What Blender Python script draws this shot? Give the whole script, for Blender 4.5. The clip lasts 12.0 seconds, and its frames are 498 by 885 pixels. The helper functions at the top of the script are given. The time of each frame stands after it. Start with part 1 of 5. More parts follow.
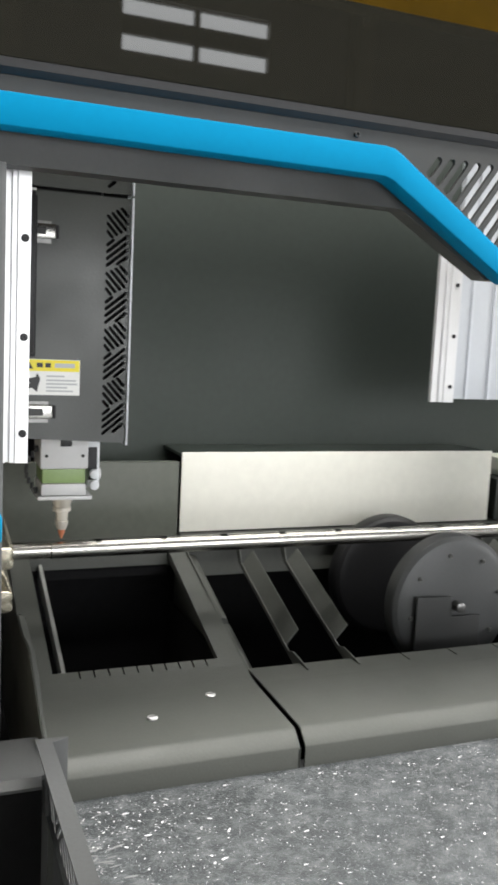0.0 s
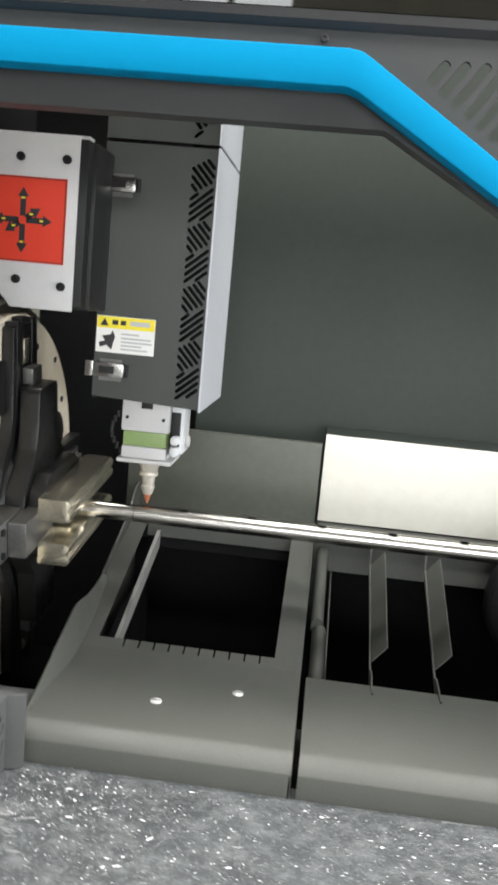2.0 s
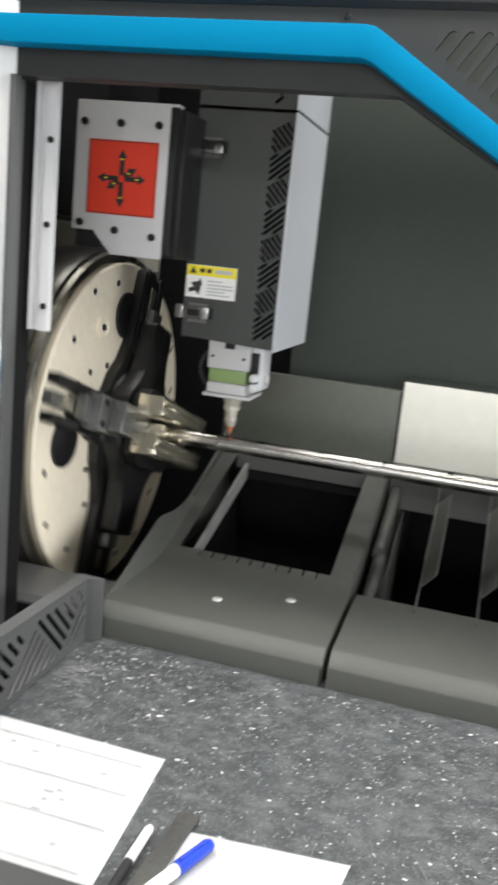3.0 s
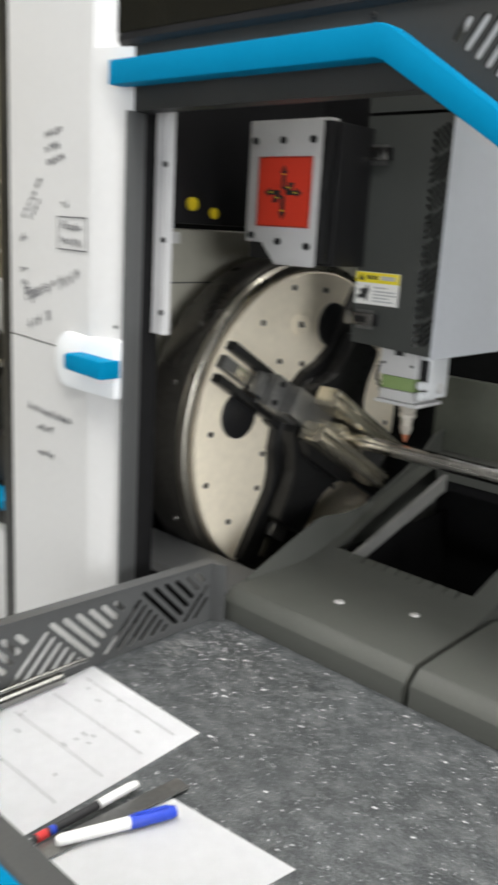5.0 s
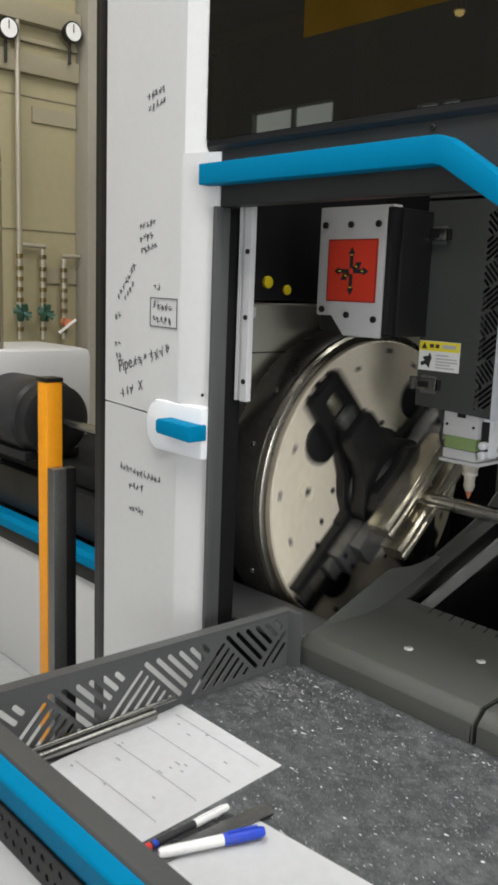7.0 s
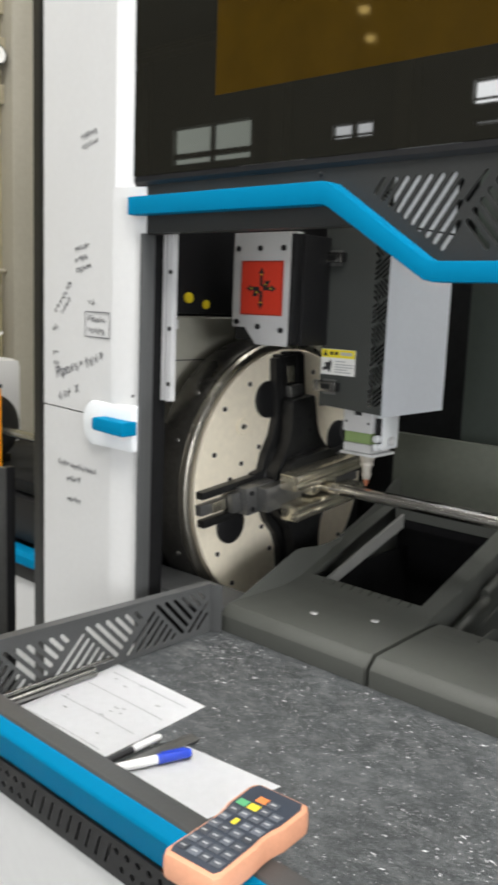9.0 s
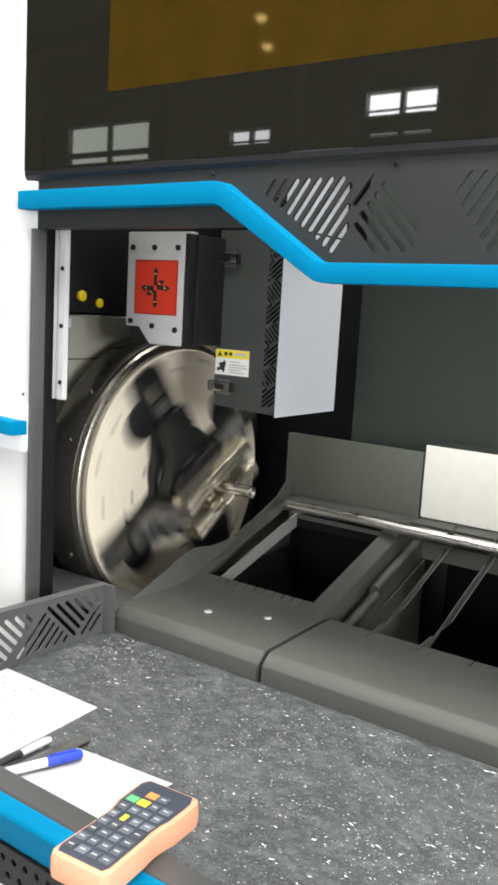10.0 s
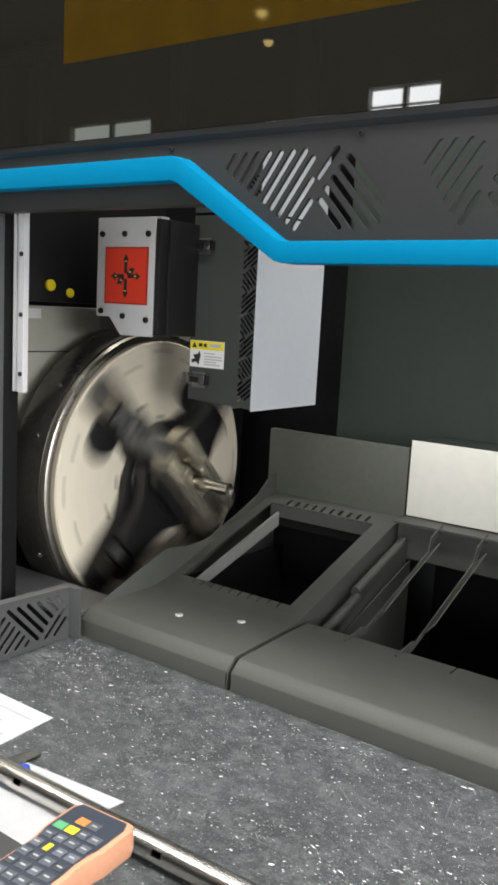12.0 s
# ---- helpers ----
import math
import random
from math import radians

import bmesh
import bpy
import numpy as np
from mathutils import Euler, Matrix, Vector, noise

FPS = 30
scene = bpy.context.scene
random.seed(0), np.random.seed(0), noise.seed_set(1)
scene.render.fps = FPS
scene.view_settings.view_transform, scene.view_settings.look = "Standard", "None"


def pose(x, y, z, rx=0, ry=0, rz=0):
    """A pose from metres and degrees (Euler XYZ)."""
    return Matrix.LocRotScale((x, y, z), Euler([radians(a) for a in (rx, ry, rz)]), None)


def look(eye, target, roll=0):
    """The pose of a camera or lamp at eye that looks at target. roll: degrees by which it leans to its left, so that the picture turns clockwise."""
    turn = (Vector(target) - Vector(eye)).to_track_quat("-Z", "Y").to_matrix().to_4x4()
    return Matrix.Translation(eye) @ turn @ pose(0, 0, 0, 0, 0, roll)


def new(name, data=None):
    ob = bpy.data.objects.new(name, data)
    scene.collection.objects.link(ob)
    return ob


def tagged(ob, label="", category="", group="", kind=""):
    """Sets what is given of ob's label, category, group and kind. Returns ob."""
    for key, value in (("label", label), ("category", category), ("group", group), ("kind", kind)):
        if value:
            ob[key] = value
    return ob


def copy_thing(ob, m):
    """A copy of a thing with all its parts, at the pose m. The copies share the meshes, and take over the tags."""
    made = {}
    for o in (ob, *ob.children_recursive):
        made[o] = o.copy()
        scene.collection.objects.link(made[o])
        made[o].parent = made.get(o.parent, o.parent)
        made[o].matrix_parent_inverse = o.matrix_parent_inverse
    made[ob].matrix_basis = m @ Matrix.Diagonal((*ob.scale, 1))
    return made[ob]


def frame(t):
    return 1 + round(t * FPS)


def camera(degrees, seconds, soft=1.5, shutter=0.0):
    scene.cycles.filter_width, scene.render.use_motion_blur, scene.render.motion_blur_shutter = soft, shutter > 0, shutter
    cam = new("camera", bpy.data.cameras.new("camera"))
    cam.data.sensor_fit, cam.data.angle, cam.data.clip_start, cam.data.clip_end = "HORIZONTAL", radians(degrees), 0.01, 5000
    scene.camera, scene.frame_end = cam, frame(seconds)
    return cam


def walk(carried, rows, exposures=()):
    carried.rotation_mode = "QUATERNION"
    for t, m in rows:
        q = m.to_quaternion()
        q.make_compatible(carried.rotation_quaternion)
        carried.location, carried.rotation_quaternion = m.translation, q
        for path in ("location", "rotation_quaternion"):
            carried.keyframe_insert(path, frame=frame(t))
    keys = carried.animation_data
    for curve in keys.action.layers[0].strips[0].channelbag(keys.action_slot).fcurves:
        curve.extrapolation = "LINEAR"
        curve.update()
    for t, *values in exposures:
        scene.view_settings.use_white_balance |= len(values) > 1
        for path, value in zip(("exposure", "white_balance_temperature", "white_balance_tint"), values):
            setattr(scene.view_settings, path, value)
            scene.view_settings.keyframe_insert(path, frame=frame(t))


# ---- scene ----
cam = camera(32.6, 12.0, soft=3.0, shutter=0.6)

PATH = [
    (0, (-0.558, -1.13, 1.514), (0.167, 0.716, 1.264), 2.8),
    (0.5, (-0.451, -1.135, 1.525), (0.072, 0.776, 1.248), 3.2),
    (1, (-0.272, -1.137, 1.529), (-0.032, 0.827, 1.232), 4.5),
    (1.5, (-0.169, -1.074, 1.506), (-0.085, 0.903, 1.218), 3.9),
    (2, (-0.012, -1.058, 1.503), (-0.177, 0.908, 1.175), 5.3),
    (2.5, (0.104, -1.12, 1.492), (-0.209, 0.822, 1.132), 6.3),
    (3, (0.167, -1.2, 1.493), (-0.339, 0.685, 1.054), 5.9),
    (3.2, (0.204, -1.201, 1.502), (-0.411, 0.647, 1.046), 5.3),
    (4.8, (0.543, -1.018, 1.522), (-0.631, 0.527, 1.039), 3.3),
    (5, (0.586, -1.008, 1.526), (-0.729, 0.416, 1.036), 3.3),
    (5.5, (0.614, -1.048, 1.54), (-0.813, 0.271, 1.067), 2.9),
    (6, (0.6, -1.087, 1.546), (-0.852, 0.236, 1.171), 2.4),
    (6.5, (0.613, -1.09, 1.549), (-0.831, 0.246, 1.189), 2.2),
    (8.5, (0.831, -1.281, 1.554), (-0.577, 0.1, 1.219), 2.3),
    (9, (0.838, -1.287, 1.556), (-0.482, 0.18, 1.233), 2.2),
    (9.5, (0.848, -1.279, 1.551), (-0.351, 0.292, 1.239), 2.8),
    (10, (0.85, -1.287, 1.547), (-0.286, 0.331, 1.245), 3.3),
    (10.5, (0.845, -1.27, 1.551), (-0.27, 0.362, 1.248), 3.3),
    (11, (0.821, -1.248, 1.535), (-0.289, 0.39, 1.247), 3.6),
    (11.5, (0.832, -1.209, 1.542), (-0.289, 0.42, 1.239), 3.5),
    (12, (0.857, -1.176, 1.528), (-0.291, 0.433, 1.224), 3.1),
]
walk(cam, [(t, look(eye, target, roll)) for t, eye, target, roll in PATH],
     exposures=[(0, 0.25), (0.5, 0.08), (1.0, 0.03), (1.5, 0.42), (2.0, 0.52), (2.5, 0.52), (3.0, 0.06), (4.8, -0.22), (5.5, -0.52), (6.5, -0.67), (8.5, -0.52), (9.5, -0.04), (10.5, 0.28), (11.0, 0.28), (12.0, -0.10)])

# ---------------------------------------------------------------- light
FLOOR_Z = 0.0
world = bpy.data.worlds.new("hall_sky")
scene.world = world
world.use_nodes = True
wn, wl = world.node_tree.nodes, world.node_tree.links
sky = wn.new("ShaderNodeTexSky")
sky.sky_type, sky.sun_disc = "NISHITA", False
sky.sun_elevation, sky.sun_rotation = radians(40), radians(200)
wl.new(sky.outputs[0], wn["Background"].inputs[0])
wn["Background"].inputs[1].default_value = 0.1


def area_lamp(name, place, target, sx, sy, watts, colour):
    data = bpy.data.lights.new(name, "AREA")
    data.shape, data.size, data.size_y, data.energy, data.color = "RECTANGLE", sx, sy, watts, colour
    ob = new(name, data)
    ob.matrix_world = look(place, target)
    return ob


# Bare overhead lamps without fixtures.
area_lamp("unseen_overhead_row", (1.0, -1.7, 5.7), (1.0, -1.6, 0), 9.0, 1.2, 690, (1.0, 0.98, 0.94))
# Added above the open machine to brighten its interior.
area_lamp("unseen_overhead_row", (1.6, 1.6, 5.7), (1.6, 1.4, 0), 7.0, 1.2, 300, (1.0, 0.98, 0.94))
# Added for the background; it hangs behind the west wall.
area_lamp("unseen_overhead_row", (-5.5, 1.0, 5.7), (-5.0, 1.0, 0), 4.0, 1.0, 66, (1.0, 0.95, 0.82))
# Unseen fill added from the east for the chuck face; no window there.
area_lamp("east_fill", (9.0, -2.6, 2.7), (-0.3, 0.4, 1.2), 4.0, 3.0, 740, (0.97, 0.98, 1.0))
# Unseen low frontal fill added to reach the machine interior; no gate exists.
area_lamp("south_fill", (1.5, -11.8, 2.1), (0.2, 0, 1.3), 9.0, 3.4, 780, (0.97, 0.985, 1.0))


# ---------------------------------------------------------------- materials
def mat(name, colour, rough=0.5, metal=0.0, vary=0.12, scale=30.0, bump=0.05, fleck=None, coat=0.0, streak=None, spec=0.5, per_object=0.0, patch=None):
    """Paint or metal with variation at two scales, fine relief and, if wanted, small light flecks or brushed streaks."""
    m = bpy.data.materials.new(name)
    m.use_nodes = True
    n, l = m.node_tree.nodes, m.node_tree.links
    b = n["Principled BSDF"]
    b.inputs["Metallic"].default_value = metal
    b.inputs["Coat Weight"].default_value = coat
    b.inputs["Specular IOR Level"].default_value = spec
    co = n.new("ShaderNodeTexCoord")
    mp = n.new("ShaderNodeMapping")
    l.new(co.outputs["Object"], mp.inputs[0])
    if streak:
        mp.inputs["Scale"].default_value = streak
    big = n.new("ShaderNodeTexNoise")
    big.inputs["Scale"].default_value, big.inputs["Detail"].default_value = scale * 0.12, 5
    fine = n.new("ShaderNodeTexNoise")
    fine.inputs["Scale"].default_value, fine.inputs["Detail"].default_value = scale * 4, 4
    for t in (big, fine):
        l.new(mp.outputs[0], t.inputs["Vector"])
    mix = n.new("ShaderNodeMath")
    mix.operation = "ADD"
    l.new(big.outputs[0], mix.inputs[0])
    l.new(fine.outputs[0], mix.inputs[1])
    ramp = n.new("ShaderNodeMapRange")
    ramp.inputs["From Min"].default_value, ramp.inputs["From Max"].default_value = 0.6, 1.4
    ramp.inputs["To Min"].default_value, ramp.inputs["To Max"].default_value = 1 - vary, 1 + vary
    l.new(mix.outputs[0], ramp.inputs[0])
    tint = n.new("ShaderNodeVectorMath")
    tint.operation = "SCALE"
    tint.inputs[0].default_value = colour[:3]
    l.new(ramp.outputs[0], tint.inputs["Scale"])
    out = tint.outputs[0]
    if per_object:
        info = n.new("ShaderNodeObjectInfo")
        rr = n.new("ShaderNodeMapRange")
        rr.inputs["To Min"].default_value, rr.inputs["To Max"].default_value = 1 - per_object, 1 + per_object
        l.new(info.outputs["Random"], rr.inputs[0])
        t2 = n.new("ShaderNodeVectorMath")
        t2.operation = "SCALE"
        l.new(out, t2.inputs[0])
        l.new(rr.outputs[0], t2.inputs["Scale"])
        out = t2.outputs[0]
    rmap = n.new("ShaderNodeMapRange")
    rmap.inputs["From Min"].default_value, rmap.inputs["From Max"].default_value = 0.3, 0.7
    rmap.inputs["To Min"].default_value, rmap.inputs["To Max"].default_value = max(0.02, rough * 0.8), min(1, rough * 1.2)
    l.new(big.outputs[0], rmap.inputs[0])
    l.new(rmap.outputs[0], b.inputs["Roughness"])
    if fleck:
        fcol, fscale, low, high = fleck
        v = n.new("ShaderNodeTexNoise")
        v.inputs["Scale"].default_value, v.inputs["Detail"].default_value, v.inputs["Roughness"].default_value = fscale, 6, 0.7
        v.inputs["Distortion"].default_value = 0.6
        l.new(mp.outputs[0], v.inputs["Vector"])
        fr = n.new("ShaderNodeMapRange")
        fr.inputs["From Min"].default_value, fr.inputs["From Max"].default_value = low, high
        l.new(v.outputs[0], fr.inputs[0])
        mx = n.new("ShaderNodeMix")
        mx.data_type = "RGBA"
        l.new(fr.outputs[0], mx.inputs[0])
        l.new(out, mx.inputs[6])
        mx.inputs[7].default_value = (*fcol, 1)
        out = mx.outputs[2]
    if patch:
        pcol, pscale, stretch, low, high = patch
        pm = n.new("ShaderNodeMapping")
        pm.inputs["Scale"].default_value = stretch
        pm.inputs["Rotation"].default_value = (0, 0, 0.5)
        l.new(co.outputs["Object"], pm.inputs[0])
        v = n.new("ShaderNodeTexNoise")
        v.inputs["Scale"].default_value, v.inputs["Detail"].default_value, v.inputs["Roughness"].default_value = pscale, 9, 0.75
        l.new(pm.outputs[0], v.inputs["Vector"])
        fr = n.new("ShaderNodeMapRange")
        fr.inputs["From Min"].default_value, fr.inputs["From Max"].default_value = low, high
        l.new(v.outputs[0], fr.inputs[0])
        mx = n.new("ShaderNodeMix")
        mx.data_type = "RGBA"
        l.new(fr.outputs[0], mx.inputs[0])
        l.new(out, mx.inputs[6])
        mx.inputs[7].default_value = (*pcol, 1)
        out = mx.outputs[2]
    l.new(out, b.inputs["Base Color"])
    if bump:
        bp = n.new("ShaderNodeBump")
        bp.inputs["Strength"].default_value, bp.inputs["Distance"].default_value = bump, 0.002
        l.new(fine.outputs[0], bp.inputs["Height"])
        l.new(bp.outputs[0], b.inputs["Normal"])
    return m


def glow(name, colour, strength):
    m = bpy.data.materials.new(name)
    m.use_nodes = True
    b = m.node_tree.nodes["Principled BSDF"]
    b.inputs["Base Color"].default_value = (*colour, 1)
    b.inputs["Emission Color"].default_value = (*colour, 1)
    b.inputs["Emission Strength"].default_value = strength
    return m


M_COVER = mat("powder_coat_dark_grey", (0.066, 0.069, 0.062), 0.52, spec=0.4, vary=0.10, scale=60, bump=0.12)
M_HEADER = mat("header_charcoal", (0.025, 0.026, 0.0255), 0.48, vary=0.12, scale=40, bump=0.06, spec=0.36)
M_STRIPE = mat("mid_grey_edge", (0.22, 0.22, 0.21), 0.4, vary=0.1, scale=30, bump=0.05)
M_FRAME = mat("frame_dark_grey", (0.065, 0.067, 0.068), 0.45, vary=0.10, scale=50, bump=0.08)
M_BACK = mat("back_panel_grey_green", (0.028, 0.037, 0.031), 0.60, vary=0.12, scale=14, bump=0.04)
M_GREEN = mat("olive_grey_panel", (0.082, 0.088, 0.072), 0.5, vary=0.12, scale=16, bump=0.04)
M_WHITE = mat("white_paint", (0.58, 0.58, 0.58), 0.38, vary=0.03, scale=20, bump=0.03)
M_CREAMBOX = mat("cream_white_paint", (0.78, 0.77, 0.70), 0.65, spec=0.25, vary=0.05, scale=10, bump=0.04)
M_SIDE = mat("light_grey_panel", (0.52, 0.545, 0.585), 0.35, vary=0.04, scale=20, bump=0.03)
M_CASE = mat("case_dark_grey", (0.046, 0.050, 0.047), 0.42, vary=0.08, scale=70, bump=0.10)
M_BLACK = mat("black_paint", (0.012, 0.012, 0.013), 0.45, spec=0.3, vary=0.2, scale=40, bump=0.1)
# Near-black colour carrying the shade of wells and gaps; the seal uses it too.
M_PIT = mat("black_shade_and_seal", (0.006, 0.006, 0.0065), 0.8, spec=0.15, vary=0.3, scale=12, bump=0.1)
# Base lowered so the unlit look of recess and bed sits in the colour.
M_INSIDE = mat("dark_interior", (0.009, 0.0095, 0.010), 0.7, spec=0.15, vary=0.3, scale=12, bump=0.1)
M_BLUE = mat("bright_blue_paint", (0.0, 0.172, 0.335), 0.62, spec=0.05, vary=0.04, scale=30, bump=0.03)
M_TRAY = mat("worn_dark_tray", (0.056, 0.062, 0.066), 0.36, vary=0.38, scale=75, bump=0.9, fleck=((0.38, 0.395, 0.40), 230, 0.55, 0.76), metal=0.3, spec=0.7, patch=((0.22, 0.23, 0.235), 34, (0.9, 1.3, 1), 0.46, 0.84))
M_SCUFF = mat("pale_scuff", (0.26, 0.265, 0.265), 0.45, metal=0.3, vary=0.4, scale=200, bump=0)
M_DISC = mat("ground_steel_plate", (0.90, 0.82, 0.66), 0.36, metal=0.08, vary=0.08, scale=14, bump=0.06)
M_RING = mat("turned_steel_ring", (0.40, 0.38, 0.33), 0.28, metal=1.0, vary=0.15, scale=30, bump=0.05)
M_DRUM = mat("blackened_steel_drum", (0.12, 0.115, 0.105), 0.30, metal=0.9, vary=0.25, scale=20, bump=0.1)
M_DARKSTEEL = mat("dark_machined_steel", (0.024, 0.024, 0.024), 0.35, metal=0.5, vary=0.3, scale=40, bump=0.15)
M_GREYSTEEL = mat("grey_machined_steel", (0.20, 0.20, 0.195), 0.32, metal=0.7, vary=0.2, scale=40, bump=0.1)
M_ROLLER = mat("polished_gripper_steel", (0.72, 0.67, 0.54), 0.20, metal=0.9, vary=0.2, scale=50, bump=0.1)
M_TUBE = mat("stainless_tube", (0.64, 0.62, 0.58), 0.25, metal=1.0, vary=0.12, scale=60, bump=0.08, streak=(0.05, 1, 1))
M_CHROME = mat("plated_steel", (0.33, 0.325, 0.31), 0.24, metal=1.0, vary=0.08, scale=60, bump=0.05)
M_CONE = mat("turned_nozzle_steel", (0.66, 0.62, 0.55), 0.3, metal=0.5, vary=0.12, bump=0.03)
M_CHIP = mat("bright_metal_chip", (0.70, 0.71, 0.72), 0.4, metal=0.3, vary=0.2, bump=0)
M_SCREW = mat("bright_screw", (0.85, 0.85, 0.84), 0.3, metal=0.4, vary=0.1, bump=0)
M_ALU = mat("anodised_aluminium", (0.68, 0.68, 0.69), 0.32, metal=0.35, vary=0.05, scale=40, bump=0.03, streak=(1, 1, 0.03))
M_RED = mat("red_sign", (0.70, 0.045, 0.018), 0.45, vary=0.05, scale=40, bump=0.02)
M_INK = mat("black_ink", (0.02, 0.02, 0.022), 0.5, vary=0.1, bump=0)
M_PEN = mat("faded_marker", (0.09, 0.09, 0.10), 0.6, vary=0.2, bump=0)
M_YELLOW = mat("label_yellow", (0.80, 0.68, 0.03), 0.45, vary=0.05, bump=0)
M_LABEL = mat("label_white", (0.78, 0.78, 0.76), 0.42, vary=0.04, bump=0)
M_GREYPRINT = mat("grey_print", (0.45, 0.46, 0.47), 0.5, vary=0.05, bump=0)
M_HEADGREEN = mat("green_band", (0.24, 0.34, 0.13), 0.45, vary=0.08, bump=0.05)
M_PAPER = mat("paper", (0.90, 0.91, 0.935), 0.75, vary=0.04, scale=14, bump=0.05)
M_ORANGE = mat("orange_silicone", (0.72, 0.345, 0.21), 0.5, vary=0.08, scale=40, bump=0.08)
M_KEYPAD = mat("keypad_slate", (0.045, 0.055, 0.075), 0.45, vary=0.1, bump=0.03)
M_KEY = mat("key_grey", (0.10, 0.11, 0.13), 0.5, vary=0.1, bump=0, per_object=0.5)
M_KEYGREEN = mat("key_green", (0.12, 0.42, 0.20), 0.5, bump=0)
M_KEYORANGE = mat("key_orange", (0.80, 0.26, 0.08), 0.5, bump=0)
M_KEYYELLOW = mat("key_yellow", (0.75, 0.62, 0.05), 0.5, bump=0)
M_PENBLUE = mat("pen_blue", (0.02, 0.06, 0.50), 0.35, bump=0)
M_PENWHITE = mat("pen_white", (0.78, 0.78, 0.78), 0.35, bump=0)
M_PENRED = mat("pen_red", (0.55, 0.04, 0.04), 0.35, bump=0)
M_POST = mat("orange_post_paint", (0.80, 0.31, 0.01), 0.4, vary=0.08, scale=20, bump=0.05)
M_GLASS = mat("tinted_dark_glass", (0.012, 0.0115, 0.009), 0.013, vary=0.1, scale=8, bump=0, spec=0.42)
M_AMBER = mat("amber_safety_glass", (0.042, 0.024, 0.003), 0.04, vary=0.22, scale=4, bump=0, spec=0.5)
M_FLOOR = mat("hall_floor", (0.42, 0.43, 0.43), 0.35, vary=0.12, scale=6, bump=0.1)
M_WALL = mat("hall_wall_cream", (0.335, 0.295, 0.175), 0.7, vary=0.06, scale=6, bump=0.05)
M_CEIL = mat("hall_ceiling", (0.22, 0.22, 0.21), 0.8, vary=0.1, scale=6, bump=0.05)
M_PIPE = mat("grey_pipe", (0.42, 0.38, 0.30), 0.4, metal=0.4, vary=0.1, bump=0.05)
M_BRASS = mat("brass_valve", (0.22, 0.165, 0.08), 0.35, metal=0.8, vary=0.15, bump=0.05)
M_DUCT = mat("duct_brown_grey", (0.30, 0.265, 0.18), 0.6, vary=0.1, bump=0.05)
M_COLUMN = mat("column_grey_paint", (0.30, 0.28, 0.23), 0.5, vary=0.08, scale=10, bump=0.04)
M_TEAL = mat("valve_handle_green", (0.025, 0.085, 0.055), 0.5, vary=0.1, bump=0)
M_BEIGE = mat("beige_cabinet", (0.44, 0.43, 0.36), 0.5, vary=0.05, scale=14, bump=0.03)
M_YBTN = mat("yellow_button", (0.80, 0.62, 0.02), 0.4, vary=0.03, bump=0)
M_RUBBER = mat("black_rubber", (0.022, 0.022, 0.024), 0.55, vary=0.25, scale=50, bump=0.2)
M_RECESS = mat("white_plastic", (0.72, 0.74, 0.76), 0.3, vary=0.03, bump=0.02)
M_TIP = mat("copper_tip", (0.72, 0.26, 0.14), 0.35, metal=0.6, vary=0.1, bump=0)

# ---------------------------------------------------------------- building helpers
ORIGIN = {}


def thing(name, place, label, category, group="", kind=""):
    ob = new(name)
    ob.empty_display_size = 0.05
    ob.location = place
    ORIGIN[ob.name] = Vector(place)
    return tagged(ob, label, category, group, kind)


def mesh_of(name, bm, material):
    bmesh.ops.recalc_face_normals(bm, faces=bm.faces)
    for f in bm.faces:
        f.smooth = True
    for e in bm.edges:
        if len(e.link_faces) == 2 and e.calc_face_angle(0) > 0.55:
            e.smooth = False
    me = bpy.data.meshes.new(name)
    bm.to_mesh(me)
    bm.free()
    me.materials.append(material)
    return me


def part(name, bm, material, parent=None, label=""):
    """Links a bmesh, built at its place in the world, as ONE mesh object under a thing or a part."""
    if parent is not None:
        o = ORIGIN[parent.name]
        bmesh.ops.translate(bm, verts=bm.verts, vec=-o)
    ob = new(name, mesh_of(name, bm, material))
    if parent is not None:
        ob.parent = parent
        ORIGIN[ob.name] = ORIGIN[parent.name]
    if label:
        tagged(ob, label)
    return ob


def solid(name, bm, material, label, category, group="", kind=""):
    """A top-level thing of one mesh."""
    return tagged(part(name, bm, material), label, category, group, kind)


def box(x0, x1, y0, y1, z0, z1, bevel=0.0, bm=None, seg=2):
    bm = bm or bmesh.new()
    made = bmesh.ops.create_cube(bm, size=1)["verts"]
    for v in made:
        v.co = Vector(((x0 + x1) / 2 + v.co.x * (x1 - x0), (y0 + y1) / 2 + v.co.y * (y1 - y0), (z0 + z1) / 2 + v.co.z * (z1 - z0)))
    if bevel:
        es = {e for v in made for e in v.link_edges}
        bmesh.ops.bevel(bm, geom=list(es), offset=bevel, segments=seg, affect="EDGES", profile=0.6)
    return bm


def cyl(c, axis, r, length, n=32, r2=None, bm=None, bevel=0.0):
    """A cylinder or cone from the place c along an axis letter, for a length."""
    bm = bm or bmesh.new()
    turn = {"z": Matrix(), "x": Matrix.Rotation(radians(90), 4, "Y"), "y": Matrix.Rotation(radians(-90), 4, "X")}[axis]
    made = bmesh.ops.create_cone(bm, cap_ends=True, segments=n, radius1=r, radius2=r if r2 is None else r2, depth=length,
                                 matrix=Matrix.Translation(c) @ turn @ Matrix.Translation((0, 0, length / 2)))["verts"]
    if bevel:
        es = [e for e in {e for v in made for e in v.link_edges} if any(len(f.verts) > 4 for f in e.link_faces)]
        bmesh.ops.bevel(bm, geom=es, offset=bevel, segments=2, affect="EDGES", profile=0.6)
    return bm


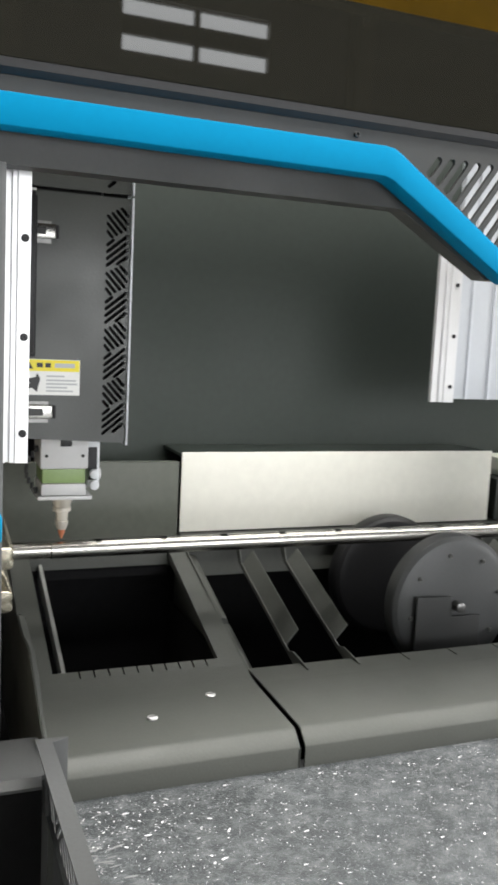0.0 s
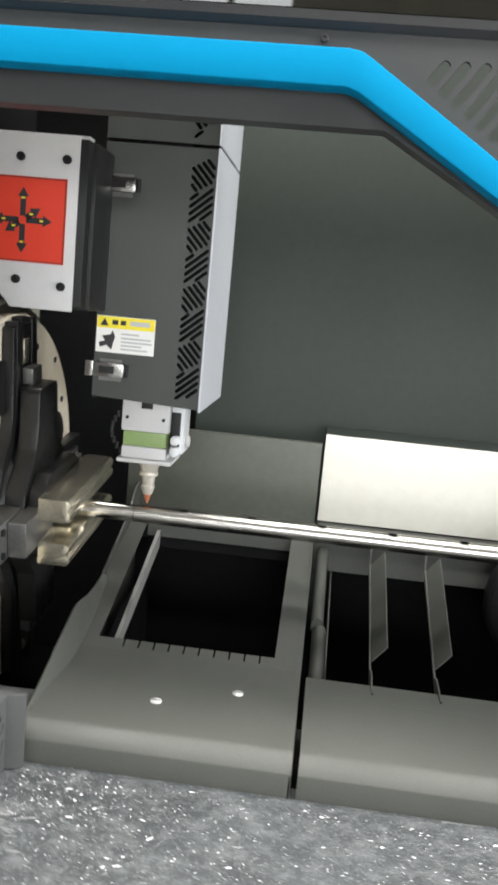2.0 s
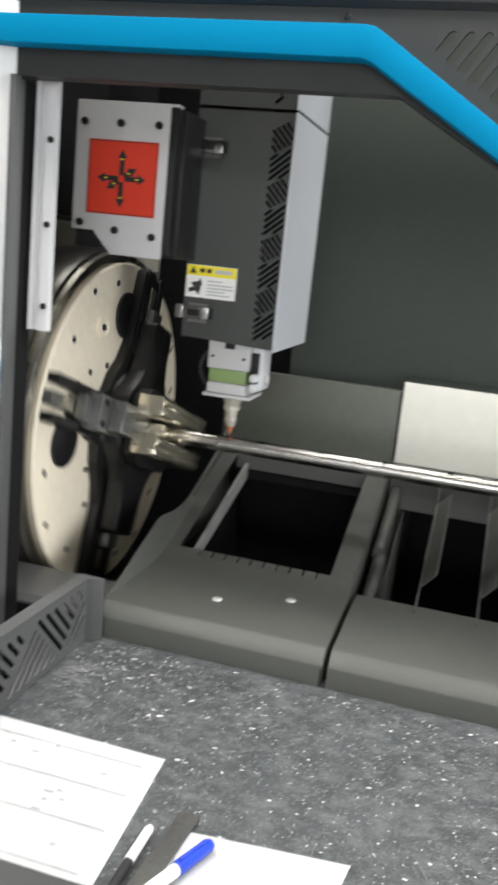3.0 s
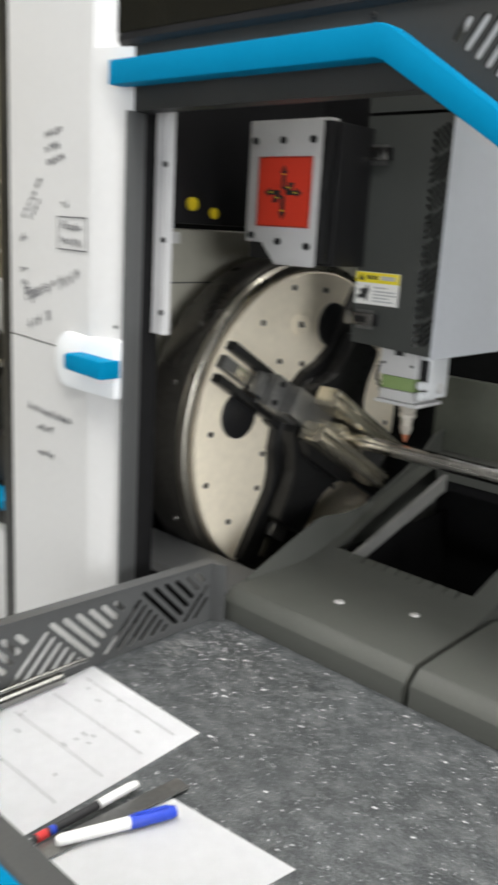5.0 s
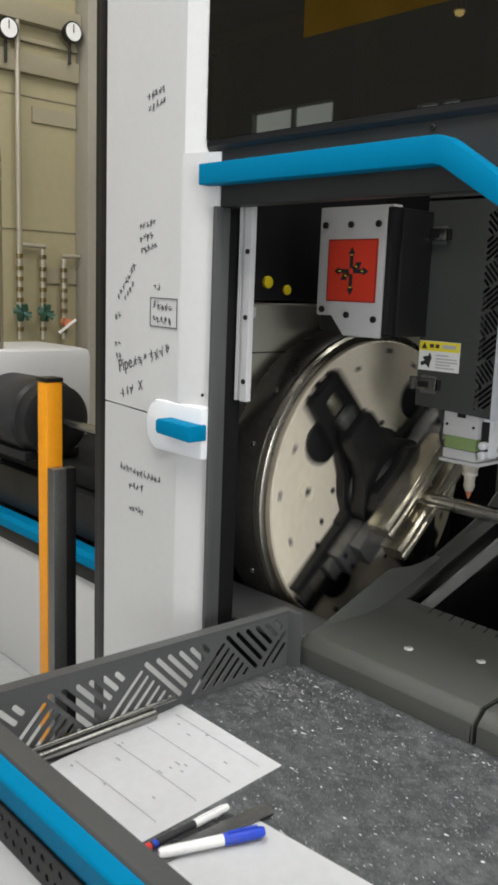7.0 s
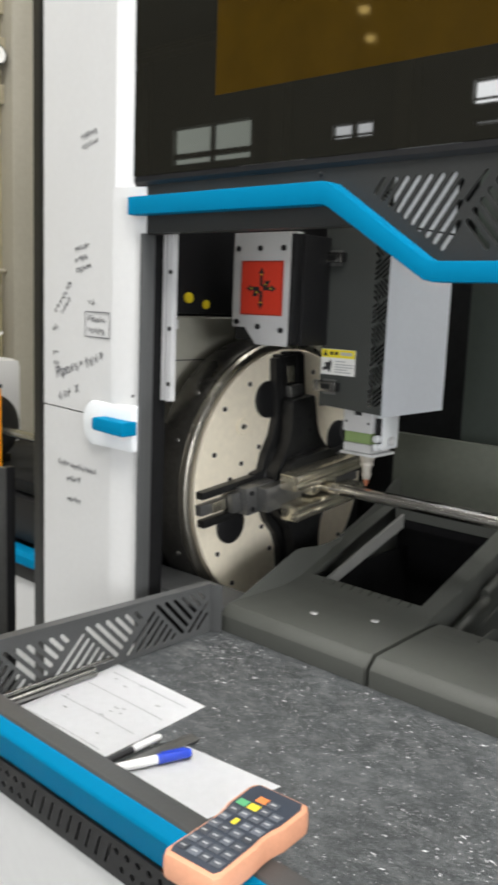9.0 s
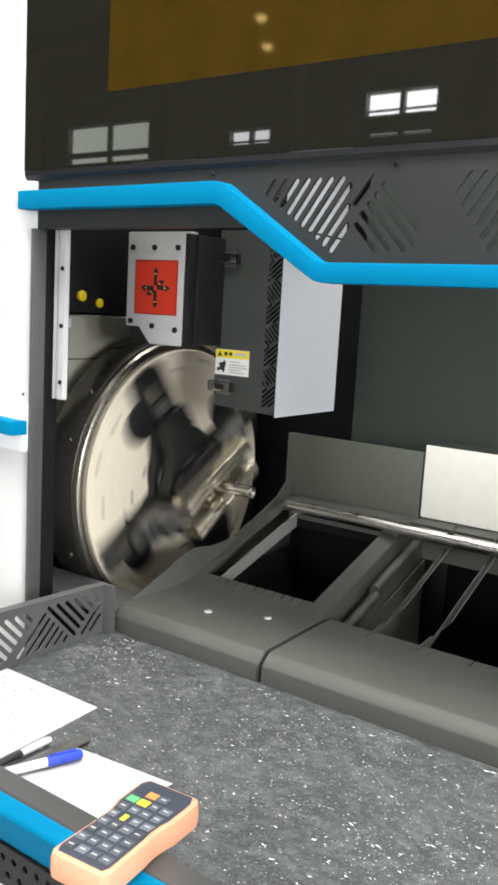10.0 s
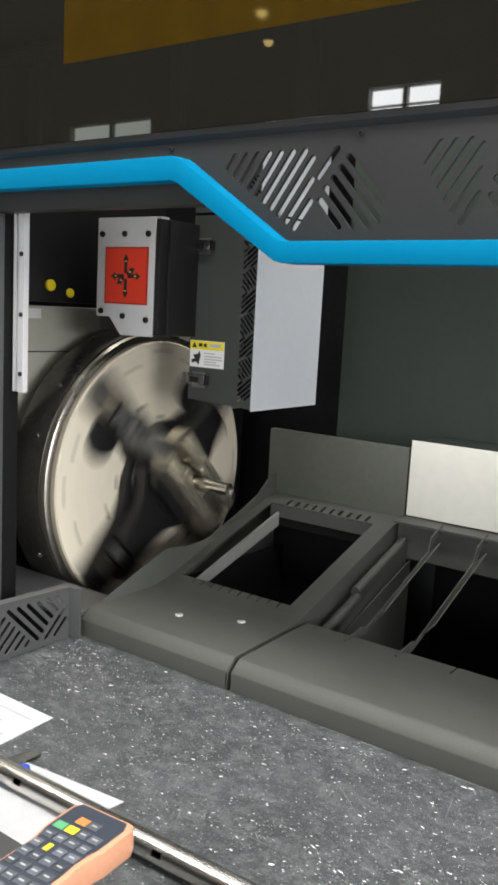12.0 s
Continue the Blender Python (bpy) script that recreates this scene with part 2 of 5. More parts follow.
def prism(pts, axis, a, b, bm=None, bevel=0.0):
    """A polygon (in the two other axes, in xyz order) drawn out along an axis from a to b."""
    bm = bm or bmesh.new()
    k = "xyz".index(axis)

    def at(p, d):
        q = list(p)
        q.insert(k, d)
        return q
    v0 = [bm.verts.new(at(p, a)) for p in pts]
    v1 = [bm.verts.new(at(p, b)) for p in pts]
    n = len(pts)
    fs = [bm.faces.new(v0), bm.faces.new(list(reversed(v1)))]
    for i in range(n):
        fs.append(bm.faces.new((v0[i], v0[(i + 1) % n], v1[(i + 1) % n], v1[i])))
    bmesh.ops.recalc_face_normals(bm, faces=fs)
    if bevel:
        es = {e for f in fs for e in f.edges}
        bmesh.ops.bevel(bm, geom=list(es), offset=bevel, segments=2, affect="EDGES", profile=0.6)
    return bm


def slot_shape(p, q, w, n=4):
    """A rounded slot from p to q in a plane, as a loop of points."""
    p, q = Vector(p), Vector(q)
    d = (q - p).normalized()
    a0 = math.atan2(d.y, d.x)
    pts = []
    for i in range(n + 1):
        a = a0 - math.pi / 2 + math.pi * i / n
        pts.append((q.x + math.cos(a) * w / 2, q.y + math.sin(a) * w / 2))
    for i in range(n + 1):
        a = a0 + math.pi / 2 + math.pi * i / n
        pts.append((p.x + math.cos(a) * w / 2, p.y + math.sin(a) * w / 2))
    return pts


def circle_shape(c, r, n=12):
    return [(c[0] + r * math.cos(2 * math.pi * i / n), c[1] + r * math.sin(2 * math.pi * i / n)) for i in range(n)]


def holed_plate(outer, holes, place, thick):
    """A plate with real holes: loops in a plane (u, v), laid into the world by place(u, v), drawn out along thick."""
    bm = bmesh.new()
    edges = []
    for loop in (outer, *holes):
        vs = [bm.verts.new(place(*p)) for p in loop]
        edges += [bm.edges.new((vs[i], vs[(i + 1) % len(vs)])) for i in range(len(vs))]
    bmesh.ops.triangle_fill(bm, edges=edges, use_beauty=True)
    made = bmesh.ops.extrude_face_region(bm, geom=bm.faces[:])
    bmesh.ops.translate(bm, verts=[g for g in made["geom"] if isinstance(g, bmesh.types.BMVert)], vec=thick)
    return bm


def chevron_slots(u0, u1, v0, v1, period, step, w, margin, first=0):
    """Slots in rows that slant to and fro: triangles along a strip, each filled with slots parallel to one of its sides."""
    loops = []
    k, u = first, u0
    while u < u1 - 1e-6:
        a, b = (v0, v1) if k % 2 == 0 else (v1, v0)
        tri_ = [Vector((u, a)), Vector((u + period, a)), Vector((u + period / 2, b))]
        side = tri_[2] - tri_[0]
        d = side.normalized()
        nrm = Vector((-d.y, d.x))
        cen = sum(tri_, Vector((0, 0))) / 3
        offs = [(p - cen).dot(nrm) for p in tri_]
        o = min(offs) + margin
        while o < max(offs) - margin * 0.6:
            hits = []
            for i in range(3):
                p, q = tri_[i], tri_[(i + 1) % 3]
                sp, sq = (p - cen).dot(nrm) - o, (q - cen).dot(nrm) - o
                if sp * sq < 0:
                    hits.append(p + (q - p) * (sp / (sp - sq)))
            if len(hits) == 2:
                p, q = hits
                ln = (q - p).length
                if ln > 2 * margin + w:
                    e = (q - p).normalized()
                    p, q = p + e * margin, q - e * margin
                    if all(u0 + w * 0.6 < h.x < u1 - w * 0.6 for h in (p, q)):
                        loops.append(slot_shape(p, q, w))
            o += step
        u += period / 2
        k += 1
    return loops


def slots_in(poly, degrees, step, w, margin):
    """Parallel slots at an angle that fill a convex polygon."""
    poly = [Vector(p) for p in poly]
    d = Vector((math.cos(radians(degrees)), math.sin(radians(degrees))))
    nrm = Vector((-d.y, d.x))
    offs = [p.dot(nrm) for p in poly]
    loops = []
    o = min(offs) + margin + w / 2
    while o < max(offs) - margin:
        hits = []
        for p, q in zip(poly, poly[1:] + poly[:1]):
            sp, sq = p.dot(nrm) - o, q.dot(nrm) - o
            if sp * sq < 0:
                hits.append(p + (q - p) * (sp / (sp - sq)))
        if len(hits) == 2:
            p, q = sorted(hits, key=lambda h: h.dot(d))
            if (q - p).length > w * 2 + margin:
                loops.append(slot_shape(p + d * (w / 2), q - d * (w / 2), w))
        o += step
    return loops


def lathe(profile, axis_place, axis, n=48):
    """Turns a profile of (along, radius) about an axis."""
    bm = bmesh.new()
    rings = []
    for a, r in profile:
        ring = []
        for i in range(n):
            c, s = math.cos(2 * math.pi * i / n) * r, math.sin(2 * math.pi * i / n) * r
            off = {"x": (a, c, s), "y": (c, a, s), "z": (c, s, a)}[axis]
            ring.append(bm.verts.new(Vector(axis_place) + Vector(off)))
        rings.append(ring)
    for r0, r1 in zip(rings, rings[1:]):
        for i in range(n):
            bm.faces.new((r0[i], r0[(i + 1) % n], r1[(i + 1) % n], r1[i]))
    bm.faces.new(rings[0])
    bm.faces.new(rings[-1])
    return bm


def bolt_head(c, axis, r, h, out=1):
    """A socket screw: a short drum with a sunk hexagon."""
    prof = [(0, r), (h * 0.8, r), (h, r * 0.85), (h, r * 0.5), (h * 0.4, r * 0.45)]
    return lathe([(a * out, q) for a, q in prof], c, axis, n=14)

# ---------------------------------------------------------------- the hall
def hall():
    floor = solid("floor", box(-16.2, 12.2, -12.5, 8.2, -0.2, 0.0), M_FLOOR, "pale grey sealed concrete floor of a factory hall", "floor", kind="structure")
    solid("ceiling", box(-16.2, 12.2, -12.5, 8.2, 6.9, 7.1), M_CEIL, "dark grey sheet ceiling of the hall", "ceiling", kind="structure")
    solid("wall_north", box(-16, 12, 8, 8.2, 0, 6.9), M_WALL, "cream painted hall wall behind the machine", "wall", kind="structure")
    solid("wall_east", box(12, 12.2, -12.5, 8.2, 0, 6.9), M_WALL, "cream painted hall end wall", "wall", kind="structure")
    # the west wall stands behind the pipes
    solid("wall_west", box(-4.2, -4.0, -1.0, 8.2, 0, 6.9), M_WALL, "cream panelled hall wall carrying pipes", "wall", kind="structure")
    solid("wall_far_west", box(-16.2, -16.0, -12.5, 8.2, 0, 6.9), M_WALL, "cream painted hall end wall", "wall", kind="structure")
    # south wall with a band of windows
    wins = [(-13.4, -11.1, 4.42, 5.18), (-9.1, -8.2, 4.55, 4.82), (-6.3, -5.05, 4.84, 5.22), (-2.8, -1.05, 4.98, 6.0), (2.2, 4.5, 5.53, 6.3), (-6.25, -5.1, 4.50, 4.60)]
    bars = [(4.55, 4.66), (4.60, 4.63), (4.92, 4.945), (5.12, 5.30), (5.78, 6.05), (4.54, 4.55)]  # cross bars of the windows
    holes = [[(a, c), (b, c), (b, d), (a, d)] for a, b, c, d in wins]
    solid("wall_south", holed_plate([(-16, 0), (12, 0), (12, 6.9), (-16, 6.9)], holes, lambda u, v: (u, -12.0, v), Vector((0, -0.3, 0))), M_CEIL,
          "dark hall wall with high windows", "wall", kind="structure")
    panes = [glow("daylight_pane", c, k) for c, k in (((0.80, 0.88, 0.78), 5.0), ((0.95, 0.98, 1.0), 12.0), ((0.97, 0.99, 1.0), 26.0), ((0.95, 0.98, 1.0), 9.0), ((0.95, 0.98, 1.0), 7.0), ((0.95, 0.98, 1.0), 6.0))]
    for i, (a, b, c, d) in enumerate(wins):
        w = tagged(new("window_%d" % (i + 1)), "high hall window with bright daylight behind", "window", kind="structure")
        w.location = ((a + b) / 2, -12.1, c)
        ORIGIN[w.name] = Vector(w.location)
        m = (a + b) / 2
        part("pane", box(a, m - 0.04, -12.16, -12.15, c, d), panes[i], w)
        part("pane", box(m + 0.04, b, -12.16, -12.15, c, d), panes[i], w)
        fr = box(a, b, -12.14, -12.06, c, c + 0.02)
        box(a, b, -12.14, -12.06, d - 0.02, d, bm=fr)
        box(m - 0.04, m + 0.04, -12.14, -12.06, c, d, bm=fr)
        box(a, b, -12.14, -12.06, *bars[i], bm=fr)
        part("window_frame", fr, M_FRAME, w)


def hall_steelwork():
    """Columns and a crane girder added along the south wall, to vary what the dark glass mirrors."""
    for x in (-14.2, -10.2, -7.4, -3.9, 0.6, 6.0):
        bm = box(x - 0.16, x + 0.16, -11.99, -11.96, 0.0, 6.89)
        box(x - 0.16, x + 0.16, -11.72, -11.69, 0.0, 6.89, bm=bm)
        box(x - 0.012, x + 0.012, -11.9595, -11.7205, 0.0, 6.89, bm=bm)
        solid("hall_column", bm, M_COLUMN, "grey painted steel column against the hall wall", "column", kind="structure")
    bm = box(-15.9, 11.9, -11.60, -11.30, 6.50, 6.52)
    box(-15.9, 11.9, -11.60, -11.30, 6.65, 6.67, bm=bm)
    box(-15.9, 11.9, -11.46, -11.44, 6.5205, 6.6495, bm=bm)
    for x in (-14.2, -10.2, -7.4, -3.9, 0.6, 6.0):
        box(x - 0.08, x + 0.08, -11.6895, -11.46, 6.38, 6.4995, bm=bm)
    solid("added_girder", bm, M_DUCT, "brown-grey steel girder on brackets, added unseen along the hall wall", "girder", kind="structure")


hall()
hall_steelwork()


# ---------------------------------------------------------------- machine shell
def machine_shell():
    # back panel, side panels and roof close the cutting room
    s = "structure"
    solid("wall_back_panel", box(-0.30, 1.9, 0.86, 0.89, 0.5, 2.6), M_BACK, "dark grey-green sheet-metal back panel of the cutting room", "panel", kind=s)
    # Recess panels: shade given by the near-black material.
    solid("wall_back_recess", box(-0.93, -0.30, 1.15, 1.18, 0.3, 2.6), M_INSIDE, "recess behind the chuck, its shade put into a near-black colour", "panel", kind=s)
    solid("wall_recess_side", box(-0.30, -0.27, 0.892, 1.15, 0.5, 2.6), M_INSIDE, "recess side panel coloured near-black for its shade", "panel", kind=s)
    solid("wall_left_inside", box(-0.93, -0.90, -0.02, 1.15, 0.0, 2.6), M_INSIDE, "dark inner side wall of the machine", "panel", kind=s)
    solid("wall_right_inside", box(1.87, 1.9, -0.10, 0.86, 0.0, 2.6), M_BACK, "dark inner end wall of the machine", "panel", kind=s)
    for y in (0.20, 0.62, 1.02):
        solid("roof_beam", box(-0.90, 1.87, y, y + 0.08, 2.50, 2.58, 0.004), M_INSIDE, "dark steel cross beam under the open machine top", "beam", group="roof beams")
    solid("machine_bed_floor", box(-0.90, 1.9, 0.04, 1.15, 0.42, 0.46), M_INSIDE, "machine bed under the openings, darkened for its shade", "machine bed", kind=s)

    # header panel above the opening, its lower edge stepping down to the right
    yf = -0.150
    outer = [(-0.478, 1.684), (0.020, 1.684), (0.158, 1.604), (1.60, 1.604), (1.60, 1.786), (-0.478, 1.786)]
    keep = slots_in([(0.022, 1.754), (0.209, 1.754), (0.209, 1.642), (0.180, 1.642)], 55, 0.0165, 0.0098, 0.004)
    keep += slots_in([(0.214, 1.700), (0.256, 1.754), (0.237, 1.754), (0.214, 1.726)], 52, 0.0160, 0.0092, 0.002)
    keep += slots_in([(0.218, 1.692), (0.268, 1.752), (0.322, 1.702), (0.318, 1.644), (0.222, 1.644)], -48, 0.0170, 0.0098, 0.004)
    keep += slots_in([(0.352, 1.752), (0.452, 1.752), (0.452, 1.644), (0.425, 1.644)], 55, 0.0165, 0.0094, 0.004)
    keep += slots_in([(0.460, 1.700), (0.510, 1.752), (0.562, 1.702), (0.558, 1.644), (0.464, 1.644)], -48, 0.0170, 0.0094, 0.004)
    t = thing("front_header", (0.5, yf, 1.60), "dark grey steel header panel with slanted vent slots", "machine panel")
    part("panel", holed_plate(outer, keep, lambda u, v: (u, yf, v), Vector((0, 0.006, 0))), M_HEADER, t)
    part("return_edge", prism([(-0.478, 1.684), (0.020, 1.684), (0.158, 1.604), (1.6, 1.604), (1.6, 1.608), (0.160, 1.608), (0.022, 1.688), (-0.478, 1.688)], "y", yf + 0.0065, yf + 0.03), M_HEADER, t)
    part("ledge", prism([(yf - 0.007, 1.783), (yf - 0.002, 1.776), (yf - 0.0005, 1.776), (yf - 0.0005, 1.792), (yf - 0.007, 1.792)], "x", -0.51, 1.6), M_BLACK, t)
    for x in (-0.05, 0.28, 0.62):
        part("screw", bolt_head((x, yf - 0.001, 1.767), "y", 0.004, 0.003, -1), M_DARKSTEEL, t)

    # the blue trim strip with its two knees
    def strip(z_up, z_dn, y0, y1):
        top = [(-0.500, z_up), (-0.024, z_up), (-0.011, z_up - 0.002), (0.001, z_up - 0.009), (0.171, z_dn + 0.033), (0.182, z_dn + 0.029), (0.196, z_dn + 0.028), (1.60, z_dn + 0.030)]
        bot = [(1.60, z_dn), (0.188, z_dn - 0.002), (0.172, z_dn + 0.001), (0.160, z_dn + 0.008), (-0.011, z_up - 0.040), (-0.023, z_up - 0.036), (-0.500, z_up - 0.034)]
        return prism(top + bot, "y", y0, y1, bevel=0.002)
    t = thing("blue_trim_strip", (0.2, -0.165, 1.60), "bright blue painted metal trim strip with two knees", "trim strip")
    part("strip", strip(1.7515, 1.598, -0.182, yf - 0.0005), M_BLUE, t)

    # dark glass front with its amber window
    t = thing("sliding_glass_door", (0.5, -0.15, 1.81), "dark tinted glossy door with an amber viewing pane", "machine door")
    am = [(-0.292, 1.918), (1.45, 1.918), (1.45, 2.45), (-0.292, 2.45)]
    part("glass_panel", holed_plate([(-0.5115, 1.793), (1.60, 1.793), (1.60, 2.62), (-0.5115, 2.62)], [am], lambda u, v: (u, -0.157, v), Vector((0, 0.01, 0))), M_GLASS, t)
    part("amber_pane", holed_plate(am, [], lambda u, v: (u, -0.1565, v), Vector((0, 0.008, 0))), M_AMBER, t)

    # inner door frame beside the opening
    t = thing("opening_frame", (-0.475, -0.14, 0.8), "dark grey upright frame of the loading opening", "door frame")
    part("upright", box(-0.4825, -0.4785, -0.149, -0.126, 0.80, 1.683, 0.001), M_FRAME, t)
    part("seal", box(-0.4855, -0.4790, -0.1255, -0.090, 0.80, 1.683, 0.001), M_PIT, t, "black rubber seal")
    part("front_fold", box(-0.4775, -0.4700, -0.166, -0.151, 0.80, 1.683, 0.001), M_FRAME, t)

    # aluminium guide profiles hanging in the opening
    def guide(name, x, y, z0, z1, w):
        t = thing(name, (x, y, z0), "silver anodised aluminium guide profile with black screws", "guide rail", group="guide profiles")
        pr = [(x - w / 2, y - 0.012), (x - w * 0.30, y - 0.012), (x - w * 0.28, y - 0.005), (x - w * 0.16, y - 0.005), (x - w * 0.14, y - 0.011), (x + w * 0.02, y - 0.011), (x + w * 0.05, y - 0.014), (x + w / 2, y - 0.014), (x + w / 2, y - 0.002), (x - w / 2, y - 0.002)]
        part("profile", prism(pr, "z", z0, z1), M_ALU, t)
        z = z0 + 0.035
        while z < z1 - 0.02:
            part("screw", bolt_head((x + w * 0.30, y - 0.014, z), "y", 0.0045, 0.003, -1), M_BLACK, t)
            z += 0.112
    guide("guide_profile", -0.4535, -0.100, 1.352, 1.72, 0.032)
    guide("guide_profile", 0.535, 0.50, 1.386, 1.80, 0.058)
    t = thing("tail_column", (0.75, 0.55, 1.39), "light grey ribbed sheet-metal cover beside a guide profile", "machine cover")
    part("front_sheet", box(0.566, 0.95, 0.50, 0.52, 1.393, 2.2, 0.002), M_SIDE, t)
    part("rib", box(0.60, 0.606, 0.494, 0.50, 1.393, 2.2), M_SIDE, t)
    part("rib", box(0.66, 0.666, 0.494, 0.50, 1.393, 2.2), M_SIDE, t)
    part("body", box(0.640, 0.95, 0.521, 0.56, 1.396, 2.2, 0.002), M_SIDE, t)


machine_shell()


# ---------------------------------------------------------------- white column with handle
def white_column():
    t = thing("machine_side_column", (-0.62, -0.15, 0.0), "white painted machine column with faded handwritten notes", "machine column")
    # upper and lower shells, chamfered on the opening side, with a joint between
    def shell(z0, z1, xr):
        return prism([(-0.850, -0.135), (-0.556, -0.176), (-0.545, -0.1765), (xr, -0.153), (xr, -0.150), (-0.845, -0.105)], "z", z0, z1)
    part("upper_shell", shell(1.773, 2.65, -0.512), M_WHITE, t)
    mid = part("middle_shell", shell(1.308, 1.773, -0.478), M_WHITE, t)
    part("lower_shell", shell(0.05, 1.305, -0.478), M_WHITE, t)
    part("plinth", box(-0.80, -0.50, -0.148, -0.125, 0.0, 0.05), M_FRAME, t)
    part("screw", bolt_head((-0.495, -0.164, 1.360), "y", 0.003, 0.002, -1), M_DARKSTEEL, t)
    # grip recess and blue grip
    rec = part("grip_recess", prism([(-0.612 + 0.033 * math.cos(a), 1.2925 + 0.0475 * math.sin(a)) for a in [math.pi / 2 + math.pi * i / 14 for i in range(15)]] + [(-0.4770, 1.245), (-0.4770, 1.340)], "y", -0.180, -0.150, bevel=0.009), M_RECESS, t, "white moulded grip recess")
    part("grip", prism([(-0.572, 1.289), (-0.566, 1.285), (-0.474, 1.281), (-0.474, 1.310), (-0.566, 1.312), (-0.572, 1.308)], "y", -0.210, -0.170, bevel=0.003), M_BLUE, t, "blue grip bar")

    # handwritten notes: rows of short strokes on the sloping face
    def face_y(x):
        return -0.135 - (x + 0.850) / 0.294 * 0.041
    rng = random.Random(4)

    def note(x, z, w, rows, lean, size=0.011):
        n = Vector((0.041, 0.294, 0)).normalized()
        across = Vector((0.294, -0.041, 0)).normalized()
        up = Vector((0, 0, 1))
        bm = bmesh.new()
        for r in range(rows):
            u = 0.0
            ww = w * rng.uniform(0.85, 1.0)
            while u < ww:
                for _ in range(rng.choice((4, 5, 6))):
                    a = rng.choice((0.0, 0.0, math.pi / 2, math.pi / 2, 0.8, 2.3)) + rng.gauss(0.12, 0.18)
                    l = size * rng.uniform(0.16, 0.44)
                    c = Vector((u + rng.uniform(-0.25, 0.25) * size, -r * size * 1.7 + rng.uniform(-0.3, 0.3) * size))
                    ca, sa = math.cos(lean), math.sin(lean)
                    c = Vector((c.x * ca - c.y * sa, c.x * sa + c.y * ca))
                    d = Vector((math.cos(a), math.sin(a))) * l
                    e = Vector((-d.y, d.x)).normalized() * 0.0007
                    base = Vector((x, face_y(x) - 0.0008, z))
                    vs = []
                    for q in (c - d - e, c + d - e, c + d + e, c - d + e):
                        vs.append(bm.verts.new(base + across * q.x + up * q.y))
                    bm.faces.new(vs)
                u += size * 1.05
        made = bmesh.ops.extrude_face_region(bm, geom=bm.faces[:])
        bmesh.ops.translate(bm, verts=[g for g in made["geom"] if isinstance(g, bmesh.types.BMVert)], vec=-n * 0.0004)
        part("note", bm, M_PEN, t, "faded handwriting in black marker")
    note(-0.672, 1.885, 0.062, 2, 0.12, 0.013)
    note(-0.700, 1.655, 0.062, 3, 0.15, 0.013)
    note(-0.790, 1.525, 0.110, 1, 0.72, 0.014)
    note(-0.760, 1.522, 0.05, 1, 0.68, 0.012)
    note(-0.640, 1.545, 0.016, 1, 0.0, 0.014)
    note(-0.640, 1.512, 0.07, 2, -0.08, 0.014)
    note(-0.800, 1.485, 0.014, 1, 0.1, 0.013)
    note(-0.800, 1.428, 0.018, 2, 0.1, 0.014)
    note(-0.715, 1.398, 0.135, 1, 0.27, 0.021)
    def word(text, x, z, size, lean):
        cu = bpy.data.curves.new("word", "FONT")
        cu.body, cu.size, cu.extrude = text, size, 0.0003
        tmp = bpy.data.objects.new("word", cu)
        me = bpy.data.meshes.new_from_object(tmp)
        bm = bmesh.new()
        bm.from_mesh(me)
        bpy.data.objects.remove(tmp)
        turn = Matrix.Translation((x, face_y(x) - 0.001, z)) @ Matrix.Rotation(-math.atan2(0.041, 0.294), 4, "Z") @ Matrix.Rotation(radians(90), 4, "X") @ Matrix.Rotation(lean, 4, "Z")
        bmesh.ops.transform(bm, verts=bm.verts, matrix=turn)
        part("word", bm, M_PEN, t, "handwritten word in black marker")
    word("Pipe", -0.785, 1.372, 0.036, 0.27)
    word("X", -0.700, 1.346, 0.026, 0.2)
    note(-0.768, 1.334, 0.062, 1, 0.2, 0.019)
    note(-0.772, 1.180, 0.185, 1, 0.02, 0.014)
    note(-0.730, 1.150, 0.065, 1, 0.05, 0.015)
    note(-0.730, 1.103, 0.055, 1, 0.05, 0.013)
    # drawn frame round one note
    fr = bmesh.new()
    for (xa, xb, za, zb) in ((-0.658, -0.557, 1.524, 1.526), (-0.658, -0.557, 1.472, 1.474), (-0.658, -0.656, 1.472, 1.526), (-0.559, -0.557, 1.472, 1.526)):
        vs = [fr.verts.new((x, face_y(x) - 0.0009, z)) for x, z in ((xa, za), (xb, za), (xb, zb), (xa, zb))]
        fr.faces.new(vs)
    made = bmesh.ops.extrude_face_region(fr, geom=fr.faces[:])
    bmesh.ops.translate(fr, verts=[g for g in made["geom"] if isinstance(g, bmesh.types.BMVert)], vec=(0, -0.0004, 0))
    part("note_frame", fr, M_PEN, t, "hand-drawn rounded frame")

    # dark upright behind the column's outer edge
    t = thing("door_guide_post", (-0.83, -0.1, 0.0), "glossy black upright guide beside the white column", "guide post")
    part("post", box(-0.895, -0.8515, -0.125, -0.03, 0.0, 2.7, 0.004), M_DARKSTEEL, t)
    part("strip", box(-0.945, -0.8955, -0.100, -0.06, 0.0, 2.7, 0.002), M_DARKSTEEL, t)


white_column()


